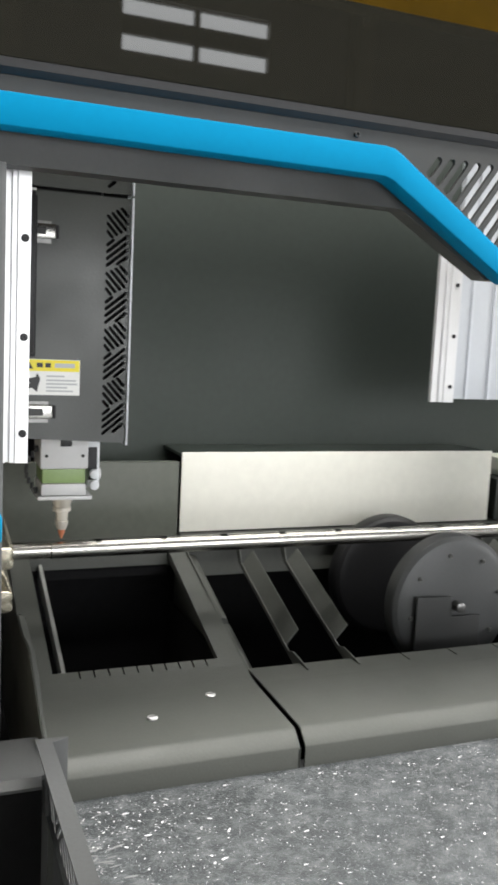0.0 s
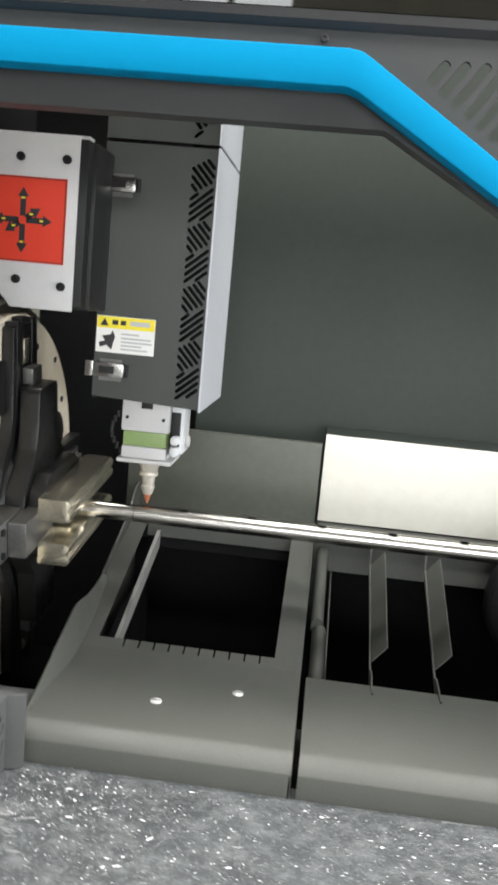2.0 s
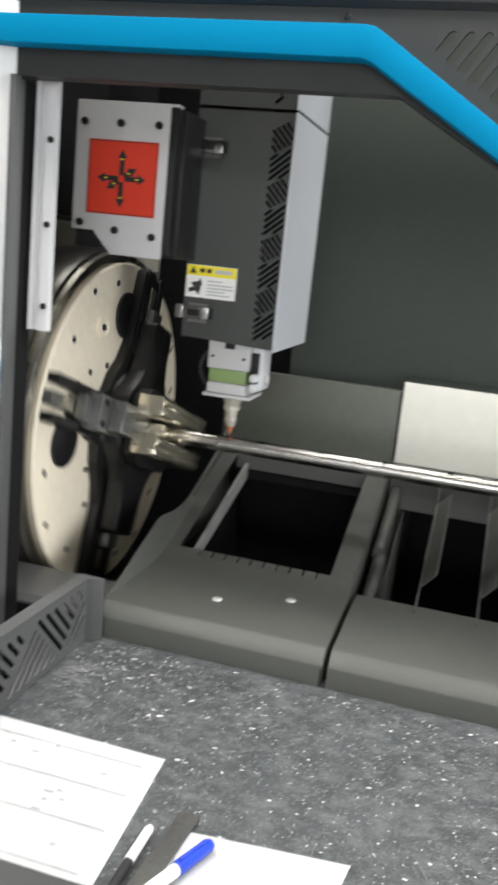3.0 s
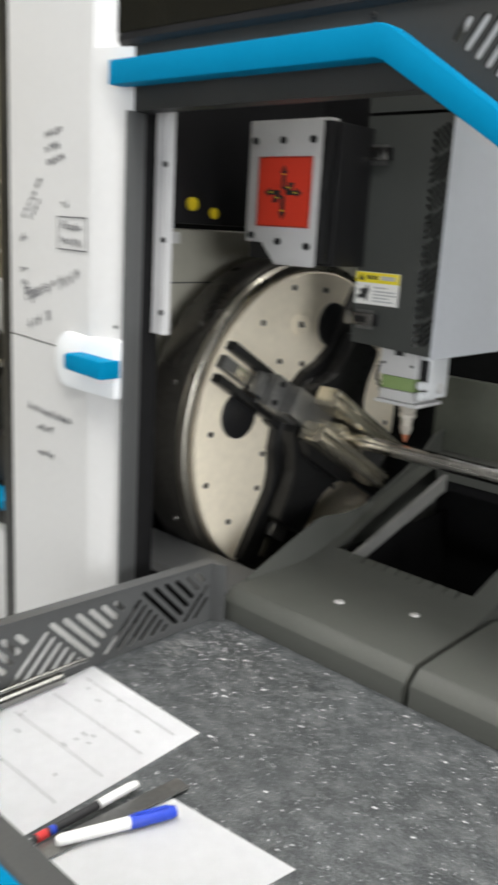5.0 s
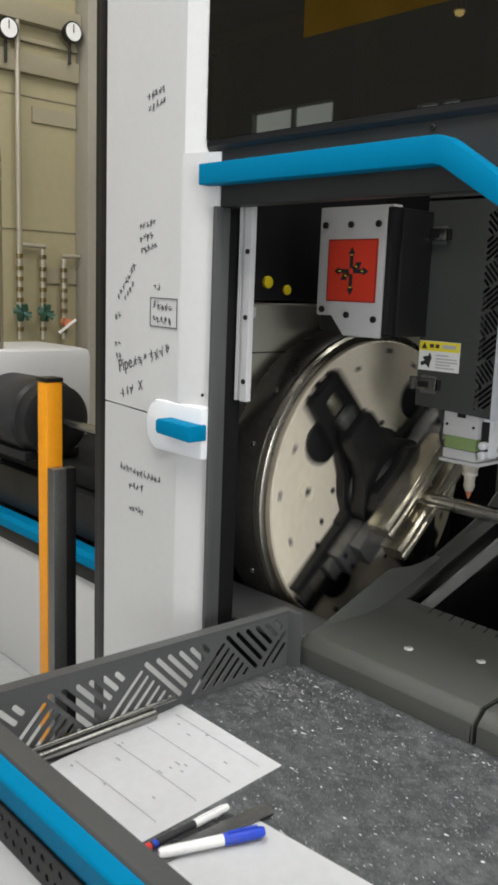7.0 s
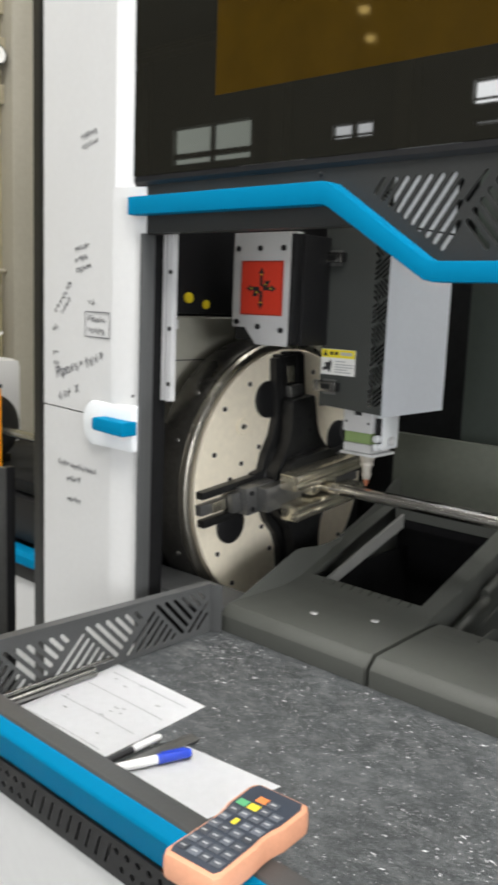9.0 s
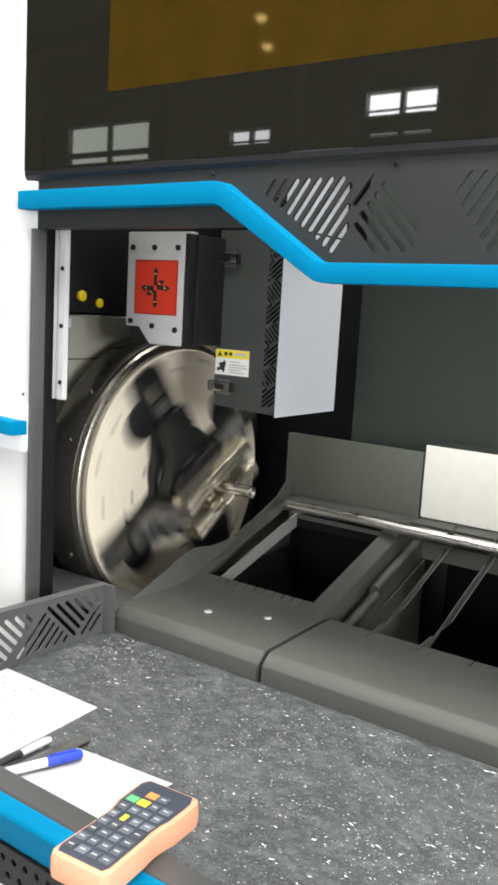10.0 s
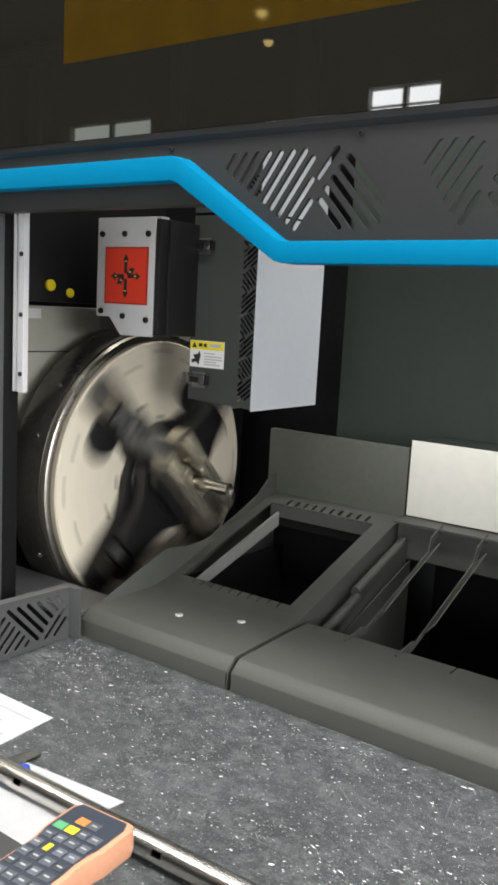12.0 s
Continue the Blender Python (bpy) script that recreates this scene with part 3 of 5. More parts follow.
# ---------------------------------------------------------------- front covers with their openings
def covers():
    front = [(0.0, 0.845), (0.0, 0.8815), (0.0012, 0.8845), (0.0205, 0.9012), (0.0240, 0.9033), (0.030, 0.9042)]

    # left cover
    t = thing("left_cover", (-0.18, 0.0, 0.5), "dark grey powder-coated cover with a drop opening", "machine cover", group="front covers")
    def bent(prof):
        return prof + [(y + 0.003, z - 0.003) for y, z in reversed(prof)]
    part("front_sheet", prism(bent(front + [(0.19, 0.908), (0.215, 0.911), (0.2498, 0.920)]), "x", -0.3795, -0.004), M_COVER, t)
    # upstanding wing along the chuck side: it rises from the front, peaks and runs out along the deck
    ch = bmesh.new()
    rows = []
    for y, xi, zi, zo in ((0.0, -0.3797, 0.880, 0.880), (0.0225, -0.3797, 0.9015, 0.9015), (0.060, -0.3797, 0.9045, 0.908), (0.110, -0.377, 0.9058, 0.926), (0.160, -0.374, 0.9070, 0.945), (0.215, -0.370, 0.9112, 0.965),
                          (0.250, -0.368, 0.9202, 0.978), (0.272, -0.367, 0.9274, 0.981), (0.300, -0.367, 0.9365, 0.978), (0.340, -0.368, 0.9495, 0.973), (0.390, -0.371, 0.9658, 0.975), (0.430, -0.374, 0.9788, 0.982)):
        xo = -0.3875
        rows.append([ch.verts.new((xi, y, zi)), ch.verts.new((xo + 0.003, y, zo)), ch.verts.new((xo, y, zo - 0.002)), ch.verts.new((xo, y, 0.70)), ch.verts.new((xi, y, 0.70))])
    for a, b in zip(rows, rows[1:]):
        for k in range(5):
            ch.faces.new((a[k], a[(k + 1) % 5], b[(k + 1) % 5], b[k]))
    ch.faces.new(rows[0])
    ch.faces.new(rows[-1])
    part("side_wing", ch, M_COVER, t)
    # sloping deck with its rectangular opening; notches along the near and far edges
    d = 0.0016
    n = 10
    xs = [-0.300 + i * 0.0253 for i in range(n)]
    hole = [(-0.345, 0.255), (-0.048, 0.255), (-0.048, 0.652), (-0.345, 0.652)]
    outer = [(-0.3665, 0.25), (-0.004, 0.25), (-0.004, 0.70), (-0.383, 0.70), (-0.383, 0.44), (-0.3725, 0.425)]
    def deck(u, v):
        return (u, v, 0.920 + (min(v, 0.66) - 0.25) * 0.325)
    part("deck", holed_plate(outer, [hole], deck, Vector((0, 0, -0.003))), M_COVER, t)
    for y0, y1, half in ((0.255, 0.272, d), (0.622, 0.652, 0.0045)):
        teeth = bmesh.new()
        ends = [-0.345] + [x + e for x in xs for e in (-half, half)] + [-0.048]
        for a, b in zip(ends[::2], ends[1::2]):
            prism([(y0, deck(0, y0)[2]), (y1, deck(0, y1)[2]), (y1, deck(0, y1)[2] - 0.003), (y0, deck(0, y0)[2] - 0.003)], "x", a, b, bm=teeth)
        if y0 > 0.5:
            prism([(0.622, deck(0, 0.622)[2] + 0.0004), (0.6265, deck(0, 0.6265)[2] + 0.0004), (0.6265, deck(0, 0.6265)[2] - 0.002), (0.622, deck(0, 0.622)[2] - 0.002)], "x", -0.345, -0.048, bm=teeth)
        part("notched_edge", teeth, M_COVER, t)
    # down-turned flanges round the opening
    fl = bmesh.new()
    prism([(0.272, deck(0, 0.272)[2] - 0.003), (0.622, deck(0, 0.622)[2] - 0.003), (0.622, deck(0, 0.622)[2] - 0.020), (0.272, deck(0, 0.272)[2] - 0.012)], "x", -0.048, -0.045, bm=fl)
    part("flange", fl, M_COVER, t)
    part("flange", prism([(0.272, deck(0, 0.272)[2] - 0.02), (0.622, deck(0, 0.622)[2] - 0.02), (0.622, 0.985), (0.272, 0.88)], "x", -0.325, -0.318), M_STRIPE, t, "bright inner edge strip")
    part("flange", box(-0.345, -0.048, 0.622, 0.625, 1.008, deck(0, 0.622)[2] - 0.003), M_COVER, t)
    # raised outer lip along the chuck side
    lip = prism([(0.4305, 0.70), (0.4305, 0.982), (0.55, 1.026), (0.62, 1.056), (0.66, 1.090), (0.70, 1.102), (0.70, 0.70)], "x", -0.3875, -0.3835)
    part("side_lip", lip, M_COVER, t)
    # Black sheets added under notches and opening, their colour stands for the shade.
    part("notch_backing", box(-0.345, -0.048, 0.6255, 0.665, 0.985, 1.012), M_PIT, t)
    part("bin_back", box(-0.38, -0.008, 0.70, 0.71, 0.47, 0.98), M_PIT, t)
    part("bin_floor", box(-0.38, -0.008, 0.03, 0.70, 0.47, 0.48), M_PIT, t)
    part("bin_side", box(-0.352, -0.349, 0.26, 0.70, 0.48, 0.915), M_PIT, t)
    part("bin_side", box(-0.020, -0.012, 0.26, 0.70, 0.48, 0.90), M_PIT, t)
    part("edge_sheet", prism([(0.0, 0.60), (0.0, 0.880), (0.024, 0.900), (0.19, 0.905), (0.25, 0.917), (0.64, 1.043), (0.70, 1.05), (0.70, 0.60)], "x", -0.006, -0.003), M_COVER, t)
    for x, y in ((-0.212, 0.109), (-0.096, 0.167)):
        s = part("screw", lathe([(0, 0.0085), (0.0022, 0.0085), (0.0034, 0.006), (0.0034, 0.0)][:3], (x, y, 0.9065), "z", n=20), M_SCREW, t, "chrome slotted screw")
        part("slot", box(x - 0.006, x + 0.006, y - 0.001, y + 0.001, 0.9095, 0.9103), M_BLACK, s)
    solid("front_apron", box(-0.40, 1.6, 0.004, 0.03, 0.05, 0.846), M_FRAME, "dark grey machine front under the covers", "machine panel", kind="structure")

    # dark deck round the foot of the chuck
    t = thing("chuck_deck", (-0.64, 0.06, 0.86), "dark grey sheet deck round the foot of the chuck", "machine cover")
    part("top_sheet", prism([(-0.010, 0.8805), (-0.010, 0.885), (0.0, 0.895), (0.118, 0.895), (0.118, 0.890), (0.004, 0.888), (-0.005, 0.8805)], "x", -0.885, -0.398), M_FRAME, t)
    # Front and low sheets are blackened where the deck leaves shade.
    part("front_sheet", box(-0.885, -0.398, -0.009, -0.005, 0.60, 0.880), M_PIT, t, "front sheet below the deck, blackened for its shade")
    part("side_sheet", box(-0.885, -0.392, 0.119, 0.66, 0.70, 0.72), M_PIT, t, "low sheet blackened to carry the shade round the chuck foot")
    part("corner_sheet", box(-0.3978, -0.3885, 0.002, 0.1182, 0.888, 0.8945), M_FRAME, t)

    # right cover
    t = thing("right_cover", (0.6, 0.0, 0.5), "dark grey powder-coated cover with a long slotted opening", "machine cover", group="front covers")
    part("front_sheet", prism(bent(front + [(0.1898, 0.908)]), "x", 0.006, 1.6), M_COVER, t)
    hole = [(0.022, 0.256)]
    for i in range(13):
        x = 0.112 + 0.108 * i
        if x < 1.5:
            hole += [(x - d, 0.256), (x - d, 0.222), (x + d, 0.222), (x + d, 0.256)]
    hole += [(1.5, 0.256), (1.5, 0.64), (0.03, 0.64)]
    def deck2(u, v):
        return (u, v, 0.908 + max(0, v - 0.26) * 0.36)
    part("deck", holed_plate([(0.006, 0.19), (1.6, 0.19), (1.6, 0.256)] + list(reversed(hole[:-2])) + [(0.006, 0.256)], [], deck2, Vector((0, 0, -0.003))), M_COVER, t)
    # folded side sheet next to the seam, in two bent leaves
    def leaf(y0, z0, y1, z1, r, x):
        sec = [(x - r + r * math.cos(a), r * math.sin(a)) for a in [math.pi - math.pi * k / 9 for k in range(10)]] + [(x, -0.12), (x - 0.003, -0.12), (x - 0.003, -r), (x - 2 * r, -r)]
        bm = bmesh.new()
        ends = [[bm.verts.new((u, y, z + w)) for u, w in sec] for y, z in ((y0, z0), (y1, z1))]
        for k in range(len(sec)):
            m_ = (k + 1) % len(sec)
            bm.faces.new((ends[0][k], ends[0][m_], ends[1][m_], ends[1][k]))
        bm.faces.new(ends[0])
        bm.faces.new(ends[1])
        part("side_leaf", bm, M_COVER, t, "rolled edge sheet")
    leaf(0.262, 0.868, 0.43, 0.920, 0.013, 0.036)
    leaf(0.4305, 0.934, 0.655, 1.006, 0.011, 0.029)
    part("end_sheet", prism([(0.262, 0.60), (0.262, 0.845), (0.43, 0.895), (0.655, 0.965), (0.655, 0.60)], "x", 0.038, 0.041), M_COVER, t)
    part("back_sheet", box(0.0, 1.6, 0.66, 0.664, 0.965, 1.0515), M_COVER, t)
    part("back_ledge", box(0.0, 1.6, 0.635, 0.699, 1.052, 1.057), M_COVER, t)
    # The well's shade is put into the colour of these black sheets.
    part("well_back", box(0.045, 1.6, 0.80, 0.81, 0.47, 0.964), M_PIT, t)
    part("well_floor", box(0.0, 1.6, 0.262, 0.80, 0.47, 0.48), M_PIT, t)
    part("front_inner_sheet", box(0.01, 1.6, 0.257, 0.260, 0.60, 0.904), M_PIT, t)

    # support ribs across the long opening
    def rib(x):
        t = thing("support_rib", (x, 0.24, 0.85), "thin dark steel support rib with a folded flange", "support rib", group="support ribs")
        part("web", prism([(0.224, 0.885), (0.224, 0.911), (0.29, 0.918), (0.31, 0.912), (0.585, 1.012), (0.60, 1.045), (0.66, 1.066), (0.66, 1.045), (0.62, 1.036), (0.60, 1.008), (0.31, 0.903), (0.26, 0.887)], "x", x - 0.0015, x + 0.0015), M_COVER, t)
        fl = bmesh.new()
        ring = []
        for y, z in ((0.33, 0.9185), (0.585, 1.0115)):
            ring.append([fl.verts.new((x + a, y, z + b)) for a, b in ((0.0018, 0.0), (0.0038, -0.0012), (0.0275, 0.0268), (0.0255, 0.0280))])
        for k in range(4):
            fl.faces.new((ring[0][k], ring[0][(k + 1) % 4], ring[1][(k + 1) % 4], ring[1][k]))
        fl.faces.new(ring[0])
        fl.faces.new(ring[1])
        part("flange", fl, M_COVER, t)
        return t
    first = rib(0.112)
    for i in range(1, 10):
        if i in (2, 3, 4, 5):
            continue
        copy_thing(first, Matrix.Translation((0.112 + 0.108 * i, 0.24, 0.85)))


covers()


def back_boxes():
    t = thing("olive_splash_panel", (-0.2, 0.71, 1.0), "olive-grey low sheet-metal panel behind the opening", "machine panel")
    part("panel", box(-0.412, -0.006, 0.700, 0.706, 1.02, 1.222, 0.001), M_GREEN, t)
    part("top_fold", box(-0.412, -0.006, 0.7065, 0.722, 1.214, 1.222, 0.001), M_GREEN, t)
    t = thing("white_bench_box", (0.42, 0.70, 1.0), "cream-white sheet-metal box along the back", "machine box")
    part("front", box(0.0, 0.845, 0.698, 0.702, 1.060, 1.244, 0.001), M_CREAMBOX, t)
    part("lid", box(0.0, 0.845, 0.7025, 0.858, 1.232, 1.240, 0.001), M_BACK, t)
    part("end_sheet", box(0.8455, 0.849, 0.703, 0.858, 1.06, 1.238), M_COVER, t)
    part("base", box(0.0, 1.6, 0.7025, 0.858, 1.0, 1.055), M_COVER, t)
    t = thing("side_motor_box", (1.0, 0.7, 1.05), "grey motor block beside the white box", "motor")
    part("body", box(0.87, 1.15, 0.70, 0.84, 1.057, 1.17, 0.008), M_BACK, t)
    part("cap", box(0.90, 1.10, 0.70, 0.83, 1.1705, 1.22, 0.006), M_CREAMBOX, t)


back_boxes()


# ---------------------------------------------------------------- chuck
AXIS = Vector((-0.56, 0.42, 1.105))


def chuck():
    h = thing("chuck_housing", (-0.66, 0.42, 0.75), "blackened round chuck housing with a bright turned ring", "chuck housing")
    part("drum", lathe([(-0.14, 0.340), (-0.125, 0.362), (-0.050, 0.366), (-0.034, 0.360), (-0.034, 0.30)], AXIS, "x", 96), M_DRUM, h)
    part("ring", lathe([(-0.0335, 0.345), (-0.0335, 0.3575), (-0.024, 0.3595), (-0.016, 0.356), (-0.012, 0.348), (-0.012, 0.343), (-0.03, 0.342)], AXIS, "x", 96), M_RING, h)
    part("foot", box(-0.72, -0.60, 0.18, 0.66, 0.46, 0.80, 0.01), M_BLACK, h)
    for a in (205, 228, 160, 140):
        part("bolt", bolt_head(AXIS + Vector((-0.055, 0.364 * math.cos(radians(a)), 0.364 * math.sin(radians(a)))), "y", 0.006, 0.006, -1), M_CHROME, h)

    c = thing("rotary_chuck", AXIS, "pale ground-steel rotary chuck face with dark jaws", "chuck")

    def put(bm, angle):
        bmesh.ops.rotate(bm, verts=bm.verts, cent=AXIS, matrix=Matrix.Rotation(radians(angle), 3, "X"))
        return bm

    def lb(u0, u1, v0, v1, x0, x1, bevel=0.002):
        return box(AXIS.x + x0, AXIS.x + x1, AXIS.y + u0, AXIS.y + u1, AXIS.z + v0, AXIS.z + v1, bevel)
    part("face_plate", lathe([(-0.033, 0.336), (-0.004, 0.338), (0, 0.335), (0, 0.08)], AXIS, "x", 96), M_DISC, c)
    part("hub", lathe([(0.0005, 0.125), (0.035, 0.118), (0.06, 0.095), (0.085, 0.07), (0.085, 0.02)], AXIS, "x", 40), M_DARKSTEEL, c, "black flared hub")
    for k in range(4):
        A = 90 * k + 180
        for v in (-0.044, 0.026):
            part("jaw_guide", put(lb(0.15, 0.332, v, v + 0.018, 0.0005, 0.024), A), M_DARKSTEEL, c)
        part("jaw_screw_bar", put(lb(0.20, 0.336, -0.012, 0.014, 0.0008, 0.020), A), M_DARKSTEEL if k % 2 else M_GREYSTEEL, c)
        jaw = part("jaw_block", put(lb(0.118, 0.222, -0.034, 0.034, 0.0245, 0.062, 0.003), A), M_DARKSTEEL if k % 2 else M_GREYSTEEL, c)
        for v in (-0.02, 0.02):
            for u in (0.135, 0.170, 0.206):
                b = lathe([(0, 0.006), (0.004, 0.006), (0.004, 0.003)], AXIS + Vector((0.0622, u, v)), "x", 10)
                part("cap_screw", put(b, A), M_BLACK, jaw)
        part("jaw_lip", put(lb(0.2225, 0.252, -0.024, 0.024, 0.0245, 0.044, 0.003), A), M_GREYSTEEL, jaw)
        part("jaw_key", put(lb(0.256, 0.300, -0.011, 0.013, 0.0205, 0.0245, 0.001), A), M_ROLLER, jaw, "bright worn key")
        # web flaring towards the hub
        half = ((0.05, 0.120), (0.09, 0.105), (0.13, 0.075), (0.17, 0.060), (0.325, 0.056)) if k % 2 else ((0.05, 0.112), (0.085, 0.085), (0.12, 0.052), (0.15, 0.048))
        w = prism([(AXIS.y + a_, AXIS.z - b_) for a_, b_ in half] + [(AXIS.y + a_, AXIS.z + b_) for a_, b_ in reversed(half)], "x", AXIS.x + 0.0006, AXIS.x + 0.0226, bevel=0.003)
        part("arm_web", put(w, A), M_DARKSTEEL, c, "black flared arm")
        # round pocket beside the arm, and plate screws
        hp = AXIS + Vector((0, 0.232 * math.cos(radians(17)), 0.232 * math.sin(radians(17))))
        part("pocket", put(lathe([(0.0004, 0.047), (0.006, 0.047), (0.008, 0.043), (0.008, 0.01)], hp, "x", 28), A), M_BLACK, c, "black round pocket")
        for r, a in ((0.30, 26), (0.29, 66), (0.19, 66), (0.15, 45), (0.22, 78), (0.315, 45)):
            p = AXIS + Vector((0, r * math.cos(radians(a)), r * math.sin(radians(a))))
            part("plate_screw", put(lathe([(0.0003, 0.0062), (0.0022, 0.0062), (0.0022, 0.003)], p, "x", 12), A), M_BLACK, c)
    m = AXIS + Vector((0, 0.236 * math.cos(radians(134)), 0.236 * math.sin(radians(134))))
    md = part("oil_plug", lathe([(0.0003, 0.021), (0.006, 0.021), (0.007, 0.019), (0.005, 0.017), (0.005, 0.005)], m, "x", 28), M_DISC, c, "bright round plug")
    part("plug_slot", box(m.x + 0.0072, m.x + 0.0078, m.y - 0.010, m.y + 0.010, m.z - 0.0015, m.z + 0.0015), M_BLACK, md)
    part("plug_core", lathe([(0.0052, 0.007), (0.008, 0.006), (0.008, 0.002)], m, "x", 16), M_DARKSTEEL, md)
    # the gripping jaws: two long polished bars, above and below the tube
    for s in (1, -1):
        prof = ((0.095, 0.019), (0.143, 0.019), (0.150, 0.024), (0.150, 0.033), (0.1455, 0.0365), (0.1455, 0.0405), (0.150, 0.044), (0.150, 0.052), (0.144, 0.058), (0.095, 0.058))
        part("grip_bar", prism([(AXIS.x + a_, AXIS.z + s * b_) for a_, b_ in prof], "y", AXIS.y - 0.135, AXIS.y + 0.140, bevel=0.0015), M_ROLLER, c, "long polished grooved gripping bar")
        flare = ((0.026, 0.118), (0.050, 0.114), (0.070, 0.100), (0.090, 0.080), (0.115, 0.062), (0.150, 0.052), (0.215, 0.047), (0.222, 0.040))
        out = [(AXIS.y - b_, AXIS.z + s * a_) for a_, b_ in flare] + [(AXIS.y + b_, AXIS.z + s * a_) for a_, b_ in reversed(flare)]
        part("carrier", prism(out, "x", AXIS.x + 0.030, AXIS.x + 0.066, bevel=0.004), M_DARKSTEEL, c, "black flared jaw carrier")
        part("carrier_step", prism([(y_, z_) for y_, z_ in ((AXIS.y - 0.106, AXIS.z + s * 0.022), (AXIS.y - 0.100, AXIS.z + s * 0.058), (AXIS.y - 0.070, AXIS.z + s * 0.080), (AXIS.y + 0.070, AXIS.z + s * 0.080), (AXIS.y + 0.100, AXIS.z + s * 0.058), (AXIS.y + 0.106, AXIS.z + s * 0.022))], "x", AXIS.x + 0.0665, AXIS.x + 0.0945, bevel=0.004), M_DARKSTEEL, c)
        u0, u1 = sorted((s * 0.052, s * 0.185))
        part("side_jaw", lb(u0, u1, -0.030, 0.030, 0.0625, 0.094, 0.003), M_GREYSTEEL, c)
        t0, t1 = sorted((s * 0.018, s * 0.0515))
        part("jaw_tip", lb(t0, t1, -0.013, 0.013, 0.088, 0.125, 0.003), M_ROLLER, c)
    return c


CHUCK = chuck()


# ---------------------------------------------------------------- laser head
def laser_head():
    x0, x1, yf, yb, z0, z1 = -0.400, -0.218, 0.333, 0.595, 1.315, 2.15
    t = thing("laser_head_case", (-0.31, 0.45, z0), "dark grey laser head case with light side panel and latches", "laser head case")
    # front sheet with its chevron vent strip
    sl, up, k, z = [], [], 0, z0 + 0.008
    while z < 1.83:
        a, b = x1 - 0.042, x1 - 0.004
        m0 = z + 0.045
        if k % 2 == 0:
            found = slots_in([(a, z), (b, z + 0.022), (b, m0 + 0.022), (a, m0)], 40, 0.0088, 0.0060, 0.0010)
        else:
            found = slots_in([(a, z), (b, z + 0.022), (b, m0 + 0.022), (a, m0)], -48, 0.0088, 0.0060, 0.0010)
        for lp in found:
            top, low = max(p[1] for p in lp), min(p[1] for p in lp)
            if top < 1.730 and low > z0 + 0.004:
                sl.append(lp)
            elif low > 1.744 and top < 1.83:
                up.append(lp)
        z += 0.048
        k += 1
    part("front_sheet", holed_plate([(x0, z0 + 0.008), (x1 - 0.001, z0), (x1 - 0.001, 1.733), (x0, 1.733)], sl, lambda u, v: (u, yf, v), Vector((0, 0.0025, 0))), M_CASE, t)
    # Added black sheet makes the vent slots read as shaded holes.
    part("vent_backing", box(x1 - 0.046, x1 - 0.003, yf + 0.020, yf + 0.022, z0, 1.85), M_PIT, t)
    part("upper_front_sheet", holed_plate([(x0, 1.739), (x1 - 0.001, 1.739), (x1 - 0.001, z1), (x0, z1)], up, lambda u, v: (u, yf, v), Vector((0, 0.0025, 0))), M_CASE, t)
    part("side_sheet", box(x1, x1 + 0.003, yf - 0.006, yb, z0 - 0.003, 1.734), M_SIDE, t, "light grey side panel")
    part("upper_side_sheet", box(x1, x1 + 0.003, yf - 0.006, yb, 1.739, z1), M_SIDE, t, "light grey side panel")
    part("left_sheet", box(x0, x0 + 0.0025, yf + 0.0026, yb, z0 + 0.004, z1), M_BLACK, t)
    part("back_sheet", box(x0 + 0.0026, x1 - 0.0002, yb - 0.003, yb, z0, z1), M_BLACK, t)
    part("bottom_rim", box(x0 + 0.003, -0.375, yf + 0.003, yb - 0.0035, z0 + 0.008, z0 + 0.011), M_CASE, t)
    for z in (1.666, 1.368):
        l = part("latch", box(-0.412, -0.398, yf - 0.010, yf - 0.0005, z - 0.012, z + 0.014, 0.002), M_CHROME, t, "plated toggle latch")
        part("latch_lever", box(-0.397, -0.346, yf - 0.012, yf - 0.0005, z - 0.011, z + 0.013, 0.003), M_CHROME, l)
        part("latch_slot", box(-0.388, -0.362, yf - 0.0124, yf - 0.0121, z - 0.005, z + 0.007), M_DARKSTEEL, l)
        # Black block stands in for the shadow at the latch's end.
        part("latch_shadow_block", box(-0.3445, -0.340, yf - 0.008, yf - 0.0005, z - 0.010, z + 0.012, 0.001), M_BLACK, l)
        part("latch_base", box(-0.39, -0.352, yf - 0.0004, yf - 0.0001, z - 0.018, z + 0.018), M_GREYSTEEL, l)
    s = tagged(part("warning_label", box(-0.398, -0.300, yf - 0.0012, yf - 0.0003, 1.397, 1.457, 0.0), M_LABEL), "white warning label with a yellow header", "label")
    ORIGIN[s.name] = Vector((0, 0, 0))
    part("header_band", box(-0.3972, -0.3008, yf - 0.0018, yf - 0.0013, 1.4372, 1.4562), M_YELLOW, s, "yellow header band")
    tri_ = prism([(-0.392, 1.441), (-0.378, 1.441), (-0.385, 1.4535)], "y", yf - 0.0022, yf - 0.0019)
    part("pictogram", tri_, M_INK, s)
    for a, b in ((-0.372, -0.362), (-0.358, -0.349), (-0.342, -0.309)):
        part("print_bar", box(a, b, yf - 0.0022, yf - 0.0019, 1.4435, 1.451), M_INK if b < -0.345 else M_GREYPRINT, s)
    hand = prism([(-0.391, 1.405), (-0.380, 1.409), (-0.371, 1.402), (-0.369, 1.413), (-0.366, 1.424), (-0.371, 1.434), (-0.374, 1.427), (-0.388, 1.424), (-0.383, 1.416), (-0.393, 1.413)], "y", yf - 0.0017, yf - 0.0013)
    part("pictogram", hand, M_INK, s, "black hand pictogram")
